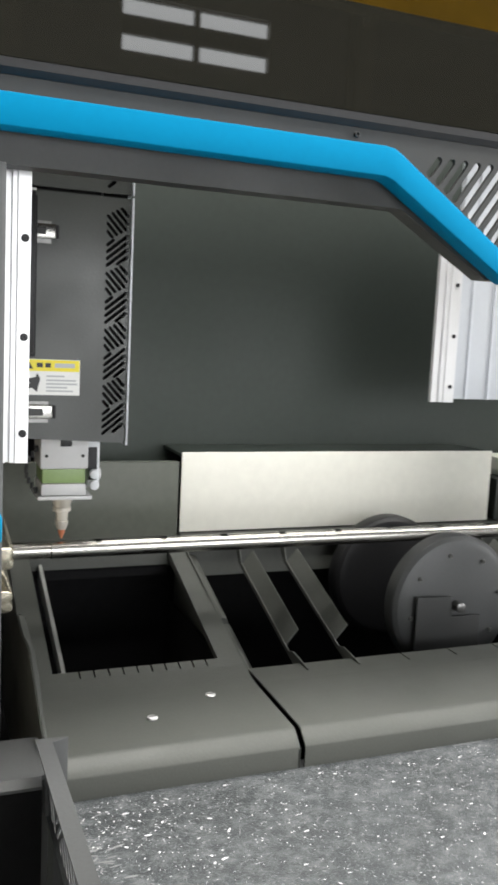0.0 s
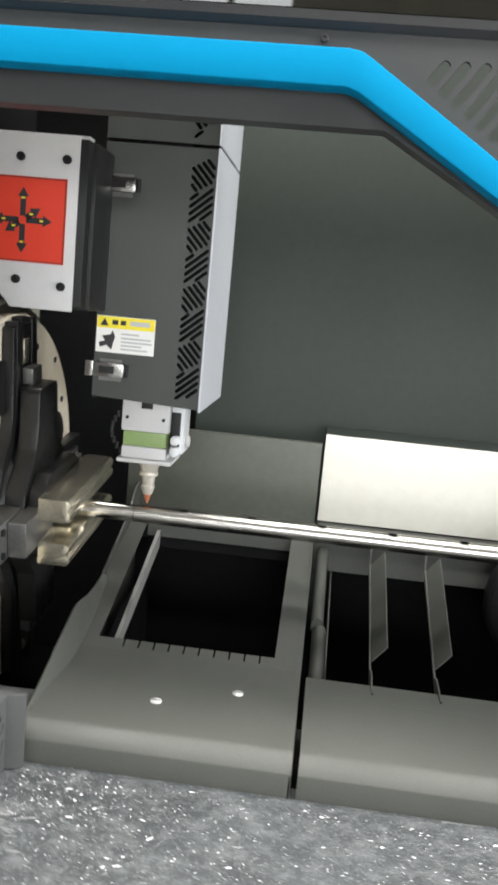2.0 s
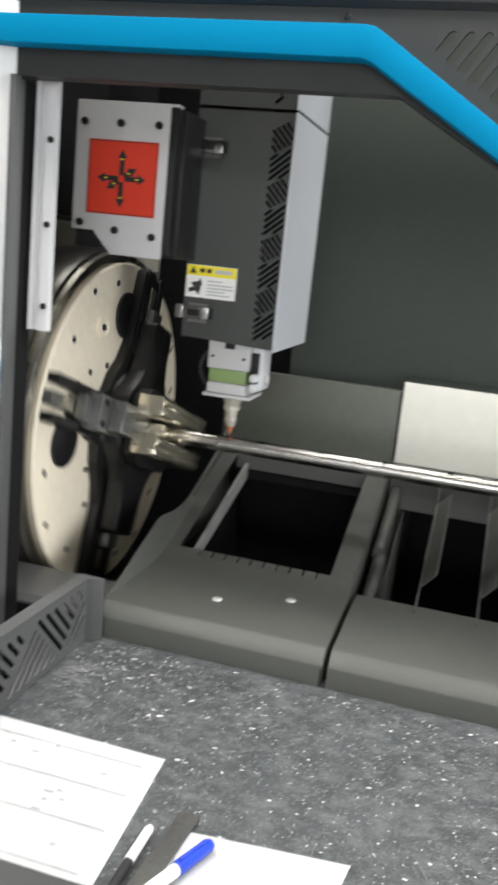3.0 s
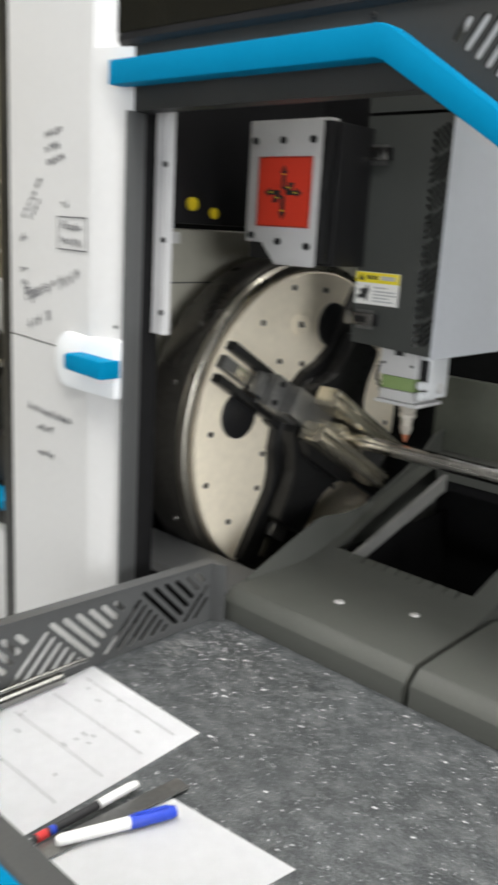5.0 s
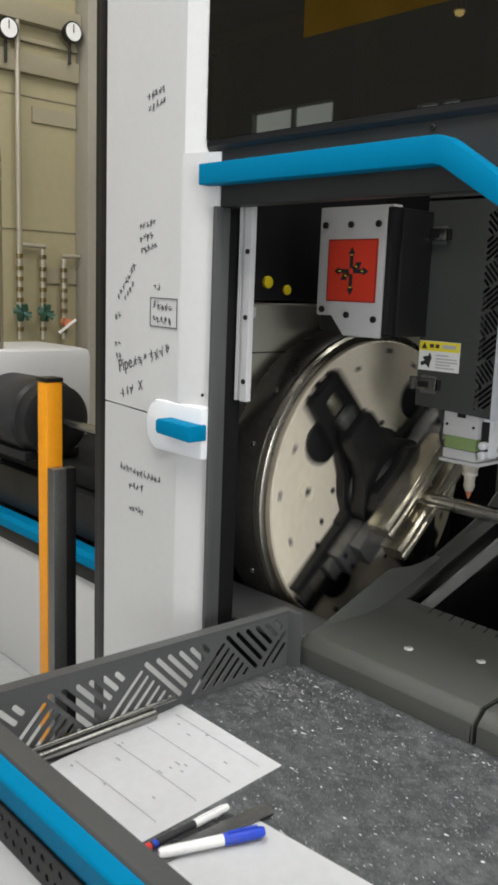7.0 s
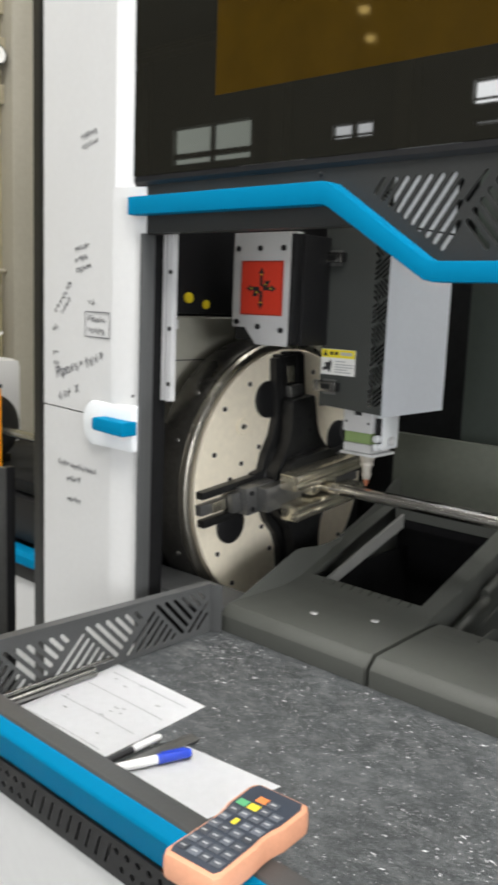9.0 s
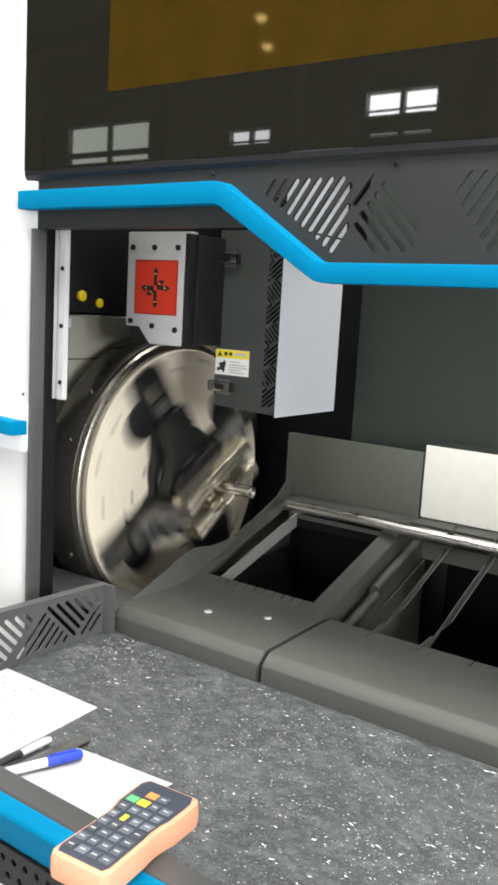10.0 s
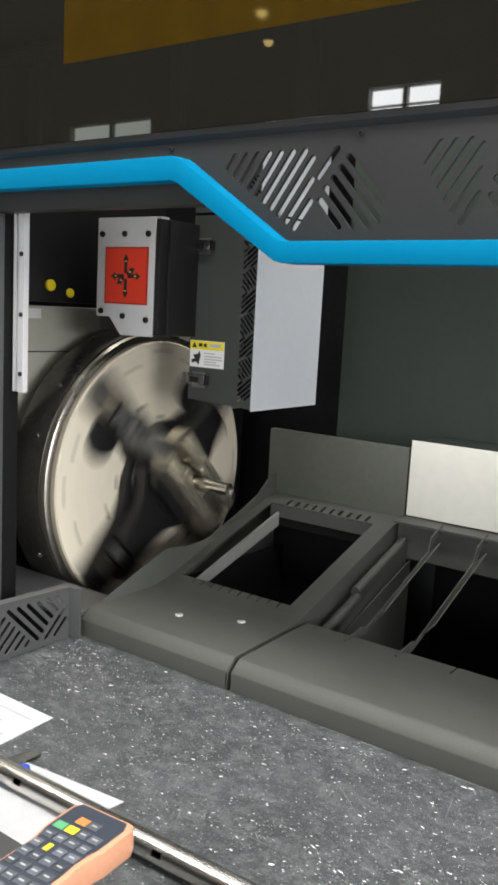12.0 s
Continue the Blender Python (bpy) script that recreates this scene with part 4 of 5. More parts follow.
    for z, w in ((1.429, 0.03), (1.422, 0.05), (1.416, 0.052), (1.410, 0.035), (1.404, 0.045)):
        part("print_bar", box(-0.356, -0.356 + w, yf - 0.0017, yf - 0.0013, z - 0.0014, z + 0.0014), M_GREYPRINT, s)

    # cutting head, which can be drawn up into the case
    hx, hy = -0.311, 0.422
    c = thing("cutting_head", (hx, hy, 1.126), "white laser cutting head with a green band and cone nozzle", "cutting head")
    body = box(hx - 0.046, hx + 0.038, hy - 0.045, hy + 0.045, 1.262, 1.55, 0.004)
    part("body", body, M_WHITE, c)
    part("side_block", box(hx + 0.0385, hx + 0.062, hy - 0.03, hy + 0.035, 1.225, 1.55, 0.006), M_RECESS, c)
    part("band", box(hx - 0.042, hx + 0.034, hy - 0.041, hy + 0.041, 1.236, 1.2615, 0.002), M_HEADGREEN, c, "green band")
    part("collar", box(hx - 0.044, hx + 0.036, hy - 0.043, hy + 0.043, 1.214, 1.2355, 0.004), M_WHITE, c)
    part("cone", lathe([(1.2062, 0.025), (1.204, 0.025), (1.201, 0.019), (1.186, 0.015), (1.184, 0.0165), (1.178, 0.0165), (1.176, 0.012), (1.160, 0.0105), (1.159, 0.012), (1.154, 0.012), (1.143, 0.008)], (hx, hy, 0), "z", 28), M_CONE, c, "silver cone")
    part("nozzle", lathe([(1.1428, 0.0065), (1.136, 0.0055), (1.128, 0.002), (1.126, 0.0015)], (hx, hy, 0), "z", 20), M_TIP, c, "copper nozzle tip")
    part("port", box(hx - 0.012, hx + 0.008, hy - 0.0475, hy - 0.0455, 1.303, 1.316, 0.001), M_BLACK, c)
    part("side_cover", box(hx + 0.040, hx + 0.056, hy - 0.034, hy - 0.0305, 1.240, 1.300, 0.001), M_BLACK, c)
    for z in (1.232, 1.252):
        part("fitting", lathe([(-0.036, 0.005), (-0.034, 0.0085), (-0.020, 0.0085), (-0.0188, 0.007), (0.0, 0.007)], (hx + 0.050, hy - 0.012, z), "y", 16), M_RECESS, c, "white hose fitting")
    part("adjuster", lathe([(0.0, 0.009), (0.003, 0.0105), (0.006, 0.0105), (0.007, 0.008)], (hx + 0.0622, hy, 1.246), "x", 18), M_WHITE, c)
    part("flange", box(hx - 0.050, hx + 0.046, hy - 0.047, hy + 0.047, 1.2065, 1.2136, 0.002), M_WHITE, c)
    for u in (-0.036, 0.028):
        part("screw", bolt_head((hx + u, hy - 0.0455, 1.286), "y", 0.003, 0.002, -1), M_DARKSTEEL, c)
    hose = bmesh.new()
    for i in range(9):
        a = i / 8
        cyl((hx - 0.050 - 0.018 * math.sin(a * math.pi), hy - 0.02, 1.215 + 0.075 * a), "z", 0.003, 0.011, 8, bm=hose)
    part("hose", hose, M_RUBBER, c)
    return c


HEAD = laser_head()


def red_sign_box():
    t = thing("axis_sign_box", (-0.49, 0.27, 1.46), "white-fronted dark box with a red axis sign", "machine box")
    yf = 0.207
    pl = prism([(-0.576, 1.500), (-0.535, 1.500), (-0.500, 1.461), (-0.404, 1.461), (-0.404, 1.716), (-0.576, 1.716)], "y", yf, yf + 0.004, bevel=0.0015)
    part("front_plate", pl, M_WHITE, t)
    part("top_lip", box(-0.576, -0.392, yf + 0.0045, yf + 0.03, 1.713, 1.717), M_WHITE, t)
    part("body", prism([(-0.572, 1.503), (-0.53, 1.503), (-0.497, 1.464), (-0.386, 1.464), (-0.386, 1.712), (-0.572, 1.712)], "y", yf + 0.0305, 0.345, bevel=0.003), M_BLACK, t)
    part("body_front", box(-0.57, -0.392, yf + 0.0045, yf + 0.030, 1.47, 1.7125, 0.002), M_BLACK, t)
    for x, z in ((-0.560, 1.686), (-0.492, 1.686), (-0.422, 1.686), (-0.560, 1.512), (-0.492, 1.503), (-0.422, 1.497)):
        part("bolt", bolt_head((x, yf - 0.0002, z - (0.005 if z > 1.6 else 0.0)), "y", 0.0066, 0.005, -1), M_BLACK, t)
    s = tagged(part("axis_sign", box(-0.549, -0.420, yf - 0.0022, yf - 0.0008, 1.529, 1.653), M_RED), "red plate with black axis arrows", "sign")
    ORIGIN[s.name] = Vector((0, 0, 0))
    cx, cz = -0.485, 1.590
    def arrow(dx, dz, l, w):
        d = Vector((dx, dz)).normalized()
        n = Vector((-d.y, d.x))
        pts = []
        for a, b in ((0.006, -w / 2), (l - 0.014, -w / 2), (l - 0.014, -w), (l, 0), (l - 0.014, w), (l - 0.014, w / 2), (0.006, w / 2)):
            q = d * a + n * b
            pts.append((cx + q.x, cz + q.y))
        return prism(pts, "y", yf - 0.003, yf - 0.0023)
    for dx, dz, l in ((1, 0, 0.045), (-1, 0, 0.045), (0, 1, 0.048), (0, -1, 0.048), (0.8, 0.55, 0.032), (-0.8, -0.55, 0.032)):
        a = part("arrow", arrow(dx, dz, l, 0.0085), M_INK, s)
        e = Vector((dx, dz)).normalized() * (l - 0.016)
        part("axis_mark", box(cx + e.x - 0.0028, cx + e.x + 0.0028, yf - 0.0035, yf - 0.0031, cz + e.y - 0.0012, cz + e.y + 0.0012), M_YELLOW, a)
    fr = box(-0.5485, -0.4205, yf - 0.0028, yf - 0.0023, 1.5295, 1.5315)
    box(-0.5485, -0.4205, yf - 0.0028, yf - 0.0023, 1.6505, 1.6525, bm=fr)
    box(-0.5485, -0.5465, yf - 0.0028, yf - 0.0023, 1.532, 1.650, bm=fr)
    box(-0.4225, -0.4205, yf - 0.0028, yf - 0.0023, 1.532, 1.650, bm=fr)
    part("border", fr, mat("dark_red_border", (0.25, 0.02, 0.01), 0.5, bump=0), s)


red_sign_box()


def behind_chuck():
    t = thing("control_box", (-0.8, 0.75, 1.5), "black control box with yellow buttons on a beige cabinet", "control box")
    part("box_body", box(-0.895, -0.74, 0.565, 0.95, 1.515, 1.95, 0.006), M_BLACK, t)
    t2 = thing("beige_cabinet", (-0.9, 0.75, 0.46), "beige sheet-metal cabinet with a paper label behind the chuck", "cabinet")
    part("body", box(-0.895, -0.745, 0.05, 1.05, 1.22, 1.514, 0.004), M_BEIGE, t2)
    part("lower_body", box(-0.895, -0.760, 0.05, 1.05, 0.47, 1.2195, 0.004), M_BLACK, t2)
    part("label_plate", box(-0.744, -0.7435, 0.10, 0.19, 1.485, 1.508), M_LABEL, t2)
    part("joint", box(-0.7445, -0.7435, 0.05, 1.05, 1.405, 1.408), M_FRAME, t2)
    b = thing("indicator_buttons", (-0.68, 0.166, 1.56), "two yellow round buttons on a black bracket", "button")
    part("bracket", box(-0.739, -0.69, 0.02, 0.56, 1.525, 1.95, 0.004), M_BLACK, b)
    part("button", cyl((-0.6899, 0.166, 1.563), "x", 0.013, 0.010, 24, bevel=0.003), M_YBTN, b)
    part("button", cyl((-0.6899, 0.228, 1.548), "x", 0.011, 0.006, 24, bevel=0.002), M_YBTN, b)


behind_chuck()


# ---------------------------------------------------------------- tray, side rail and front rim
def tray():
    t = thing("receiving_tray", (0.4, -0.3, 0.80), "worn dark steel receiving tray with bright metal spatter", "tray")
    part("bed_plate", box(-0.392, 0.86, -0.655, -0.001, 0.838, 0.850, 0.0008, seg=1), M_TRAY, t)
    part("bed_plate", box(0.861, 1.60, -0.655, -0.001, 0.838, 0.850, 0.0008, seg=1), M_TRAY, t)
    # bright spatter and grinding chips
    rng = random.Random(11)
    bm = bmesh.new()
    for _ in range(3600):
        x, y = rng.uniform(-0.38, 0.95), rng.uniform(-0.63, -0.012)
        if rng.random() < 0.12:
            x, y = rng.choice(((rng.gauss(-0.29, 0.06), rng.gauss(-0.06, 0.05)), (rng.gauss(0.55, 0.12), rng.gauss(-0.30, 0.07))))
        if not (-0.385 < x < 1.5 and -0.635 < y < -0.012):
            continue
        big = rng.random() < 0.09
        r = rng.uniform(0.0009, 0.0021) if big else rng.uniform(0.0003, 0.0009)
        n, a0 = rng.choice((4, 5, 6)), rng.uniform(0, 6.28)
        st, an = rng.uniform(1.0, 3.6), rng.gauss(0.1, 0.5)
        ring = []
        for k in range(n):
            a = a0 + 2 * math.pi * k / n
            q = rng.uniform(0.6, 1.2) * r
            u, v = math.cos(a) * q * st, math.sin(a) * q
            ring.append(bm.verts.new((x + u * math.cos(an) - v * math.sin(an), y + u * math.sin(an) + v * math.cos(an), 0.8502)))
        top = bm.verts.new((x, y, 0.8504 + r * 0.35))
        for k in range(n):
            bm.faces.new((ring[k], ring[(k + 1) % n], top))
    tagged(part("metal_spatter", bm, M_CHIP, t, "bright specks of metal spatter"), kind="stuff")
    # scratches and short scuffs dragged over the plate
    bm = bmesh.new()
    for _ in range(170):
        x, y, an = rng.uniform(-0.37, 0.95), rng.uniform(-0.62, -0.02), rng.gauss(-0.25, 0.7)
        ln, w = rng.uniform(0.006, 0.022) if rng.random() < 0.8 else rng.uniform(0.03, 0.08), rng.uniform(0.00025, 0.0007)
        q = []
        for i in range(5):
            u, bow = (i / 4 - 0.5) * ln, rng.uniform(-0.0006, 0.0006)
            k = w * (1 - abs(i / 2 - 1)) + 0.0001
            for sgn in (-1, 1):
                v = bow + sgn * k
                q.append(bm.verts.new((min(1.5, max(-0.388, x + u * math.cos(an) - v * math.sin(an))), min(-0.004, max(-0.64, y + u * math.sin(an) + v * math.cos(an))), 0.8502)))
        for i in range(0, 8, 2):
            bm.faces.new((q[i], q[i + 2], q[i + 3], q[i + 1]))
    # worn bright edge along the foot of the covers
    x = 0.20
    while x < 0.95:
        ln = rng.uniform(0.012, 0.06)
        w = rng.uniform(0.0008, 0.0018)
        vs = [bm.verts.new((x + a, -0.006 + b, 0.8503)) for a, b in ((0, -w), (ln, -w * 0.4), (ln, w * 0.5), (0, w))]
        bm.faces.new(vs)
        x += ln + rng.uniform(0.0, 0.03)
    for _ in range(26):
        x, y, a0 = rng.gauss(-0.345, 0.016), rng.gauss(-0.125, 0.030), rng.uniform(-0.4, 0.9)
        ln, w = rng.uniform(0.004, 0.016), rng.uniform(0.0008, 0.0022)
        ring = []
        for k in range(7):
            a = 2 * math.pi * k / 7
            q = rng.uniform(0.6, 1.1)
            u, v = math.cos(a) * ln * q, math.sin(a) * w * q
            ring.append(bm.verts.new((max(-0.386, x + u * math.cos(a0) - v * math.sin(a0)), y + u * math.sin(a0) + v * math.cos(a0), 0.8502 + 0.00002 * _)))
        bm.faces.new(ring)
    tagged(part("scuffing", bm, M_SCUFF, t, "pale scratches and scuffs"), kind="stuff")
    r = thing("side_rail", (-0.365, -0.35, 0.85), "dark grey perforated side rail of the tray", "rail")
    def rail_z(y):
        return 0.954 + (-y) * 0.030
    sl = [lp for lp in chevron_slots(-0.8075, -0.025, 0.859, 0.950, 0.175, 0.0170, 0.0086, 0.0075) if min(p[0] for p in lp) > -0.69 and max(p[0] for p in lp) < -0.036]
    sl += slots_in([(-0.098, 0.863), (-0.034, 0.863), (-0.034, 0.936)], 46, 0.0170, 0.0086, 0.002)
    outer = [(-0.70, 0.851), (-0.016, 0.851), (-0.016, rail_z(0.016)), (-0.70, rail_z(-0.70))]
    part("plate", holed_plate(outer, sl, lambda u, v: (-0.392, u, v), Vector((0.003, 0, 0))), M_FRAME, r)
    part("top_fold", prism([(-0.70, rail_z(-0.70)), (-0.016, rail_z(-0.016)), (-0.016, rail_z(-0.016) + 0.003), (-0.70, rail_z(-0.70) + 0.003)], "x", -0.410, -0.3885), M_FRAME, r)
    part("end_post", prism([(-0.397, -0.0155), (-0.366, -0.0155), (-0.366, -0.019), (-0.385, -0.028), (-0.397, -0.028)], "z", 0.851, 0.957), M_FRAME, r)
    # front rim: dark ledge, blue band, dotted foot plate below
    m = thing("tray_front_bar", (0.4, -0.66, 0.80), "dark ledge with a blue painted band along the tray front", "tray edge")
    part("ledge", prism([(-0.642, 0.84), (-0.636, 0.960), (-0.640, 0.968), (-0.670, 0.968), (-0.6735, 0.964), (-0.6735, 0.84)], "x", -0.45, 1.60, bevel=0.0015), M_FRAME, m)
    part("band", prism([(-0.6745, 0.967), (-0.6895, 0.9575), (-0.6915, 0.953), (-0.6800, 0.910), (-0.6745, 0.908)], "x", -0.45, 1.60, bevel=0.0015), M_BLUE, m, "blue painted band")
    part("lower_front", box(-0.45, 1.60, -0.6790, -0.6600, 0.0, 0.8565), M_WHITE, m)
    k = thing("dotted_skirt", (0.3, -0.683, 0.86), "black perforated skirt plate under the blue band", "skirt plate")
    holes = []
    for i in range(100):
        if (i // 9) % 3 == 2:
            holes.append(slot_shape((-0.436 + i * 0.020 - 0.001, 0.870), (-0.436 + i * 0.020 + 0.008, 0.896), 0.0044))
            continue
        holes.append(circle_shape((-0.436 + i * 0.020, 0.893), 0.0046, 10))
        holes.append(circle_shape((-0.426 + i * 0.020, 0.873), 0.0046, 10))
    part("plate", holed_plate([(-0.45, 0.857), (1.6, 0.857), (1.6, 0.9075), (-0.45, 0.9075)], holes, lambda u, v: (u, -0.6835, v), Vector((0, 0.003, 0))), M_BLACK, k)
    part("under_plate", box(-0.45, 1.6, -0.6780, -0.6740, 0.857, 0.9070), M_GREYSTEEL, k)


tray()


def loose_things():
    Z = 0.8505
    # scrap tubes by the rail
    for i, (y0, y1, x, r) in enumerate(((-0.625, -0.345, -0.378, 0.009), (-0.63, -0.300, -0.3815, 0.004))):
        bm = cyl((x, y0, Z + r + (0.018 if i else 0)), "y", r, y1 - y0, 20)
        solid("scrap_tube", bm, M_CHROME, "short bright steel tube lying by the side rail", "tube", group="scrap tubes")

    def sheet(name, pts, z, label, lines):
        bm = bmesh.new()
        # a gently curled sheet
        n, m_ = 8, 8
        a, b, d, c = (Vector(p) for p in pts)
        g = []
        for i in range(n + 1):
            row = []
            for j in range(m_ + 1):
                u, v = i / n, j / m_
                p = (a * (1 - u) + b * u) * (1 - v) + (c * (1 - u) + d * u) * v
                row.append(bm.verts.new((p.x, p.y, z + 0.004 * (v ** 3) * u + 0.002 * math.sin(u * 3.1) * v)))
            g.append(row)
        for i in range(n):
            for j in range(m_):
                bm.faces.new((g[i][j], g[i + 1][j], g[i + 1][j + 1], g[i][j + 1]))
        bmesh.ops.solidify(bm, geom=bm.faces[:], thickness=0.0003)
        t = thing(name, ((a + d) / 2).to_3d() + Vector((0, 0, z)), label, "paper", group="paper sheets")
        part("sheet", bm, M_PAPER, t)
        for v in lines:
            p, q = a * (1 - v) + c * v, b * (1 - v) + d * v
            e = (q - p).normalized()
            nn = Vector((-e.y, e.x)) * 0.0007
            pp, qq = p + e * 0.02, q - e * 0.02
            lm = bmesh.new()
            steps = 10
            rows = []
            for i in range(steps + 1):
                u = i / steps
                w = pp + (qq - pp) * u
                zz = z + 0.0012 + 0.004 * (v ** 3) * u + 0.002 * math.sin(u * 3.1) * v
                rows.append((lm.verts.new((w.x - nn.x, w.y - nn.y, zz)), lm.verts.new((w.x + nn.x, w.y + nn.y, zz))))
            for r0, r1 in zip(rows, rows[1:]):
                lm.faces.new((r0[0], r0[1], r1[1], r1[0]))
            bmesh.ops.solidify(lm, geom=lm.faces[:], thickness=0.0002)
            part("printed_line", lm, M_GREYPRINT, t)
        rngp = random.Random(7)
        for _ in range(16 if lines else 0):
            u, v = rngp.uniform(0.08, 0.9), rngp.uniform(0.05, 0.92)
            p = (a * (1 - u) + b * u) * (1 - v) + (c * (1 - u) + d * u) * v
            zz = z + 0.0011 + 0.004 * (v ** 3) * u + 0.002 * math.sin(u * 3.1) * v
            w = rngp.uniform(0.002, 0.006)
            part("printed_mark", box(p.x - w, p.x + w, p.y - 0.001, p.y + 0.001, zz, zz + 0.0003), M_GREYPRINT, t)
        return t
    sheet("paper_sheet", [(-0.390, -0.280), (-0.147, -0.280), (-0.128, -0.580), (-0.362, -0.585)], Z + 0.0006, "white printed table sheet lying on the tray", (0.10, 0.30, 0.52, 0.76))
    sheet("paper_sheet", [(-0.090, -0.400), (0.110, -0.378), (0.080, -0.600), (-0.115, -0.622)], Z + 0.0012, "blank white paper sheet lying on the tray", ())

    def pen(name, tip, tail, r, z, mats, label):
        tip, tail = Vector((*tip, z)), Vector((*tail, z))
        d = (tail - tip)
        ln = d.length
        t = thing(name, (tip + tail) / 2, label, "marker pen", group="marker pens")
        turn = d.to_track_quat("Z", "Y").to_matrix().to_4x4()
        def seg(nm, prof, material):
            bm = lathe(prof, (0, 0, 0), "z", 20)
            bmesh.ops.transform(bm, verts=bm.verts, matrix=Matrix.Translation(tip) @ turn)
            part(nm, bm, material, t)
        seg("barrel", [(0, r * 0.7), (0.004, r * 0.95), (ln * 0.60, r)], mats[0])
        if r < 0.006:
            seg("end_ring", [(0.003, r * 1.03), (0.010, r * 1.05), (0.016, r * 1.05), (0.0165, r)], M_PENRED)
            seg("end_ring", [(0.020, r * 1.0), (0.0205, r * 1.05), (0.026, r * 1.05), (0.0265, r)], M_PENBLUE)
        seg("cap", [(ln * 0.60 + 0.0003, r * 1.12), (ln * 0.97, r * 1.05), (ln, r * 0.8)], mats[1])
        bm = box(-r * 0.25, r * 0.25, r * 1.05, r * 1.45, ln * 0.64, ln * 0.93, 0.0005)
        bmesh.ops.transform(bm, verts=bm.verts, matrix=Matrix.Translation(tip) @ turn)
        part("clip", bm, mats[1], t)
    pen("marker_pen", (-0.090, -0.550), (-0.039, -0.420), 0.0072, Z + 0.012, (M_PENWHITE, M_PENBLUE), "white marker pen with a blue cap")
    pen("marker_pen", (-0.110, -0.565), (-0.110, -0.420), 0.0052, Z + 0.010, (M_INK, M_PENWHITE), "slim black pen with a pale cap and red end ring")
    t = thing("steel_rule", (-0.06, -0.48, Z), "dull steel strip lying under the pens", "steel strip")
    bm = box(-0.012, 0.012, -0.11, 0.11, 0, 0.002, 0.0005)
    bmesh.ops.transform(bm, verts=bm.verts, matrix=pose(-0.086, -0.482, Z + 0.004, 0, 0, -4))
    part("strip", bm, M_GREYSTEEL, t)

    # hand-held remote on the rim
    def rem():
        t = thing("remote_pendant", (0.285, -0.655, 0.968), "orange silicone-cased remote pendant with dark keypad", "remote control")
        place = pose(0.281, -0.660, 0.9685, 0, 0, 5) @ Matrix.Diagonal((0.80, 0.86, 0.9, 1))

        def outline(g):
            pts = [(-0.042, -0.098), (0.042, -0.098), (0.047, -0.088), (0.046, -0.02), (0.044, 0.0), (0.046, 0.02), (0.050, 0.035), (0.051, 0.085), (0.044, 0.098), (-0.044, 0.098), (-0.051, 0.085), (-0.050, 0.035), (-0.044, 0.01), (-0.044, -0.02), (-0.047, -0.088)]
            return [(x * g, y * (1 - (1 - g) * 0.5)) for x, y in pts]

        def add(nm, bm, material, parent, label=""):
            bmesh.ops.transform(bm, verts=bm.verts, matrix=place)
            return part(nm, bm, material, parent, label)
        case = add("case", prism(outline(1.0), "z", 0.0, 0.034, bevel=0.008), M_ORANGE, t)
        pad = add("keypad", prism(outline(0.84), "z", 0.0342, 0.0355), M_KEYPAD, t)
        for i in range(4):
            for j in range(8):
                x, y = -0.0285 + i * 0.019, -0.075 + j * 0.0195
                if j == 7 and i in (0, 3):
                    continue
                material = M_KEY
                if (i, j) == (0, 6):
                    material = M_KEYGREEN
                elif (i, j) == (1, 6):
                    material = M_KEYYELLOW
                elif (i, j) == (1, 7):
                    material = M_KEYORANGE
                elif (i, j) == (1, 4):
                    material = M_KEYYELLOW
                w = 0.0085 if material is not M_KEY or (i + j) % 2 else 0.0072
                if (i, j) == (1, 4):
                    w = 0.004
                key = add("key", box(x - w, x + w, y - 0.0066, y + 0.0066, 0.0356, 0.0372, 0.0008, seg=1), material, pad)
                if material is M_KEY:
                    add("legend", box(x - 0.004, x + 0.004, y - 0.0012, y + 0.0012, 0.03725, 0.0375), M_GREYPRINT, key)
    rem()


loose_things()


# ---------------------------------------------------------------- cut tube
def cut_tube(name, length, r, label, holes):
    """A thin-walled round tube along x with real notches cut through its wall."""
    n, step = 24, 0.005
    xs = [i * step for i in range(int(length / step) + 1)]
    cut = set()
    for hx in holes:
        k = int(hx / step)
        for a in (k, k + 1, k + 2):
            for b in (5, 6, 7):
                cut.add((a, b))
            for b in (17, 18):
                cut.add((a, b))
    shells = []
    for rr in (r, r - 0.0016):
        bm = bmesh.new()
        rings = [[bm.verts.new((x, rr * math.cos(2 * math.pi * j / n), rr * math.sin(2 * math.pi * j / n))) for j in range(n)] for x in xs]
        for i in range(len(xs) - 1):
            for j in range(n):
                if (i, j) in cut:
                    continue
                bm.faces.new((rings[i][j], rings[i][(j + 1) % n], rings[i + 1][(j + 1) % n], rings[i + 1][j]))
        shells.append(bm)
    ob = new(name, mesh_of(name, shells[0], M_TUBE))
    bore = new("bore", mesh_of("bore", shells[1], M_INSIDE))
    bore.parent = ob
    tagged(bore, "dark bore of the tube")
    return tagged(ob, label, "tube")


TUBE = cut_tube("cut_tube", 1.45, 0.016, "long polished stainless tube with small cut notches", [0.083 + 0.125 * i for i in range(11)])
STUB = solid("tube_stub", lathe([(-0.62, 0.011), (-0.334, 0.011), (-0.3312, 0.016), (-0.3312, 0.0155), (-0.62, 0.016)][1:4] + [(-0.62, 0.0158)], (0, 0.42, 1.105), "x", 24), M_TUBE, "short stub of stainless tube held in the chuck", "tube")


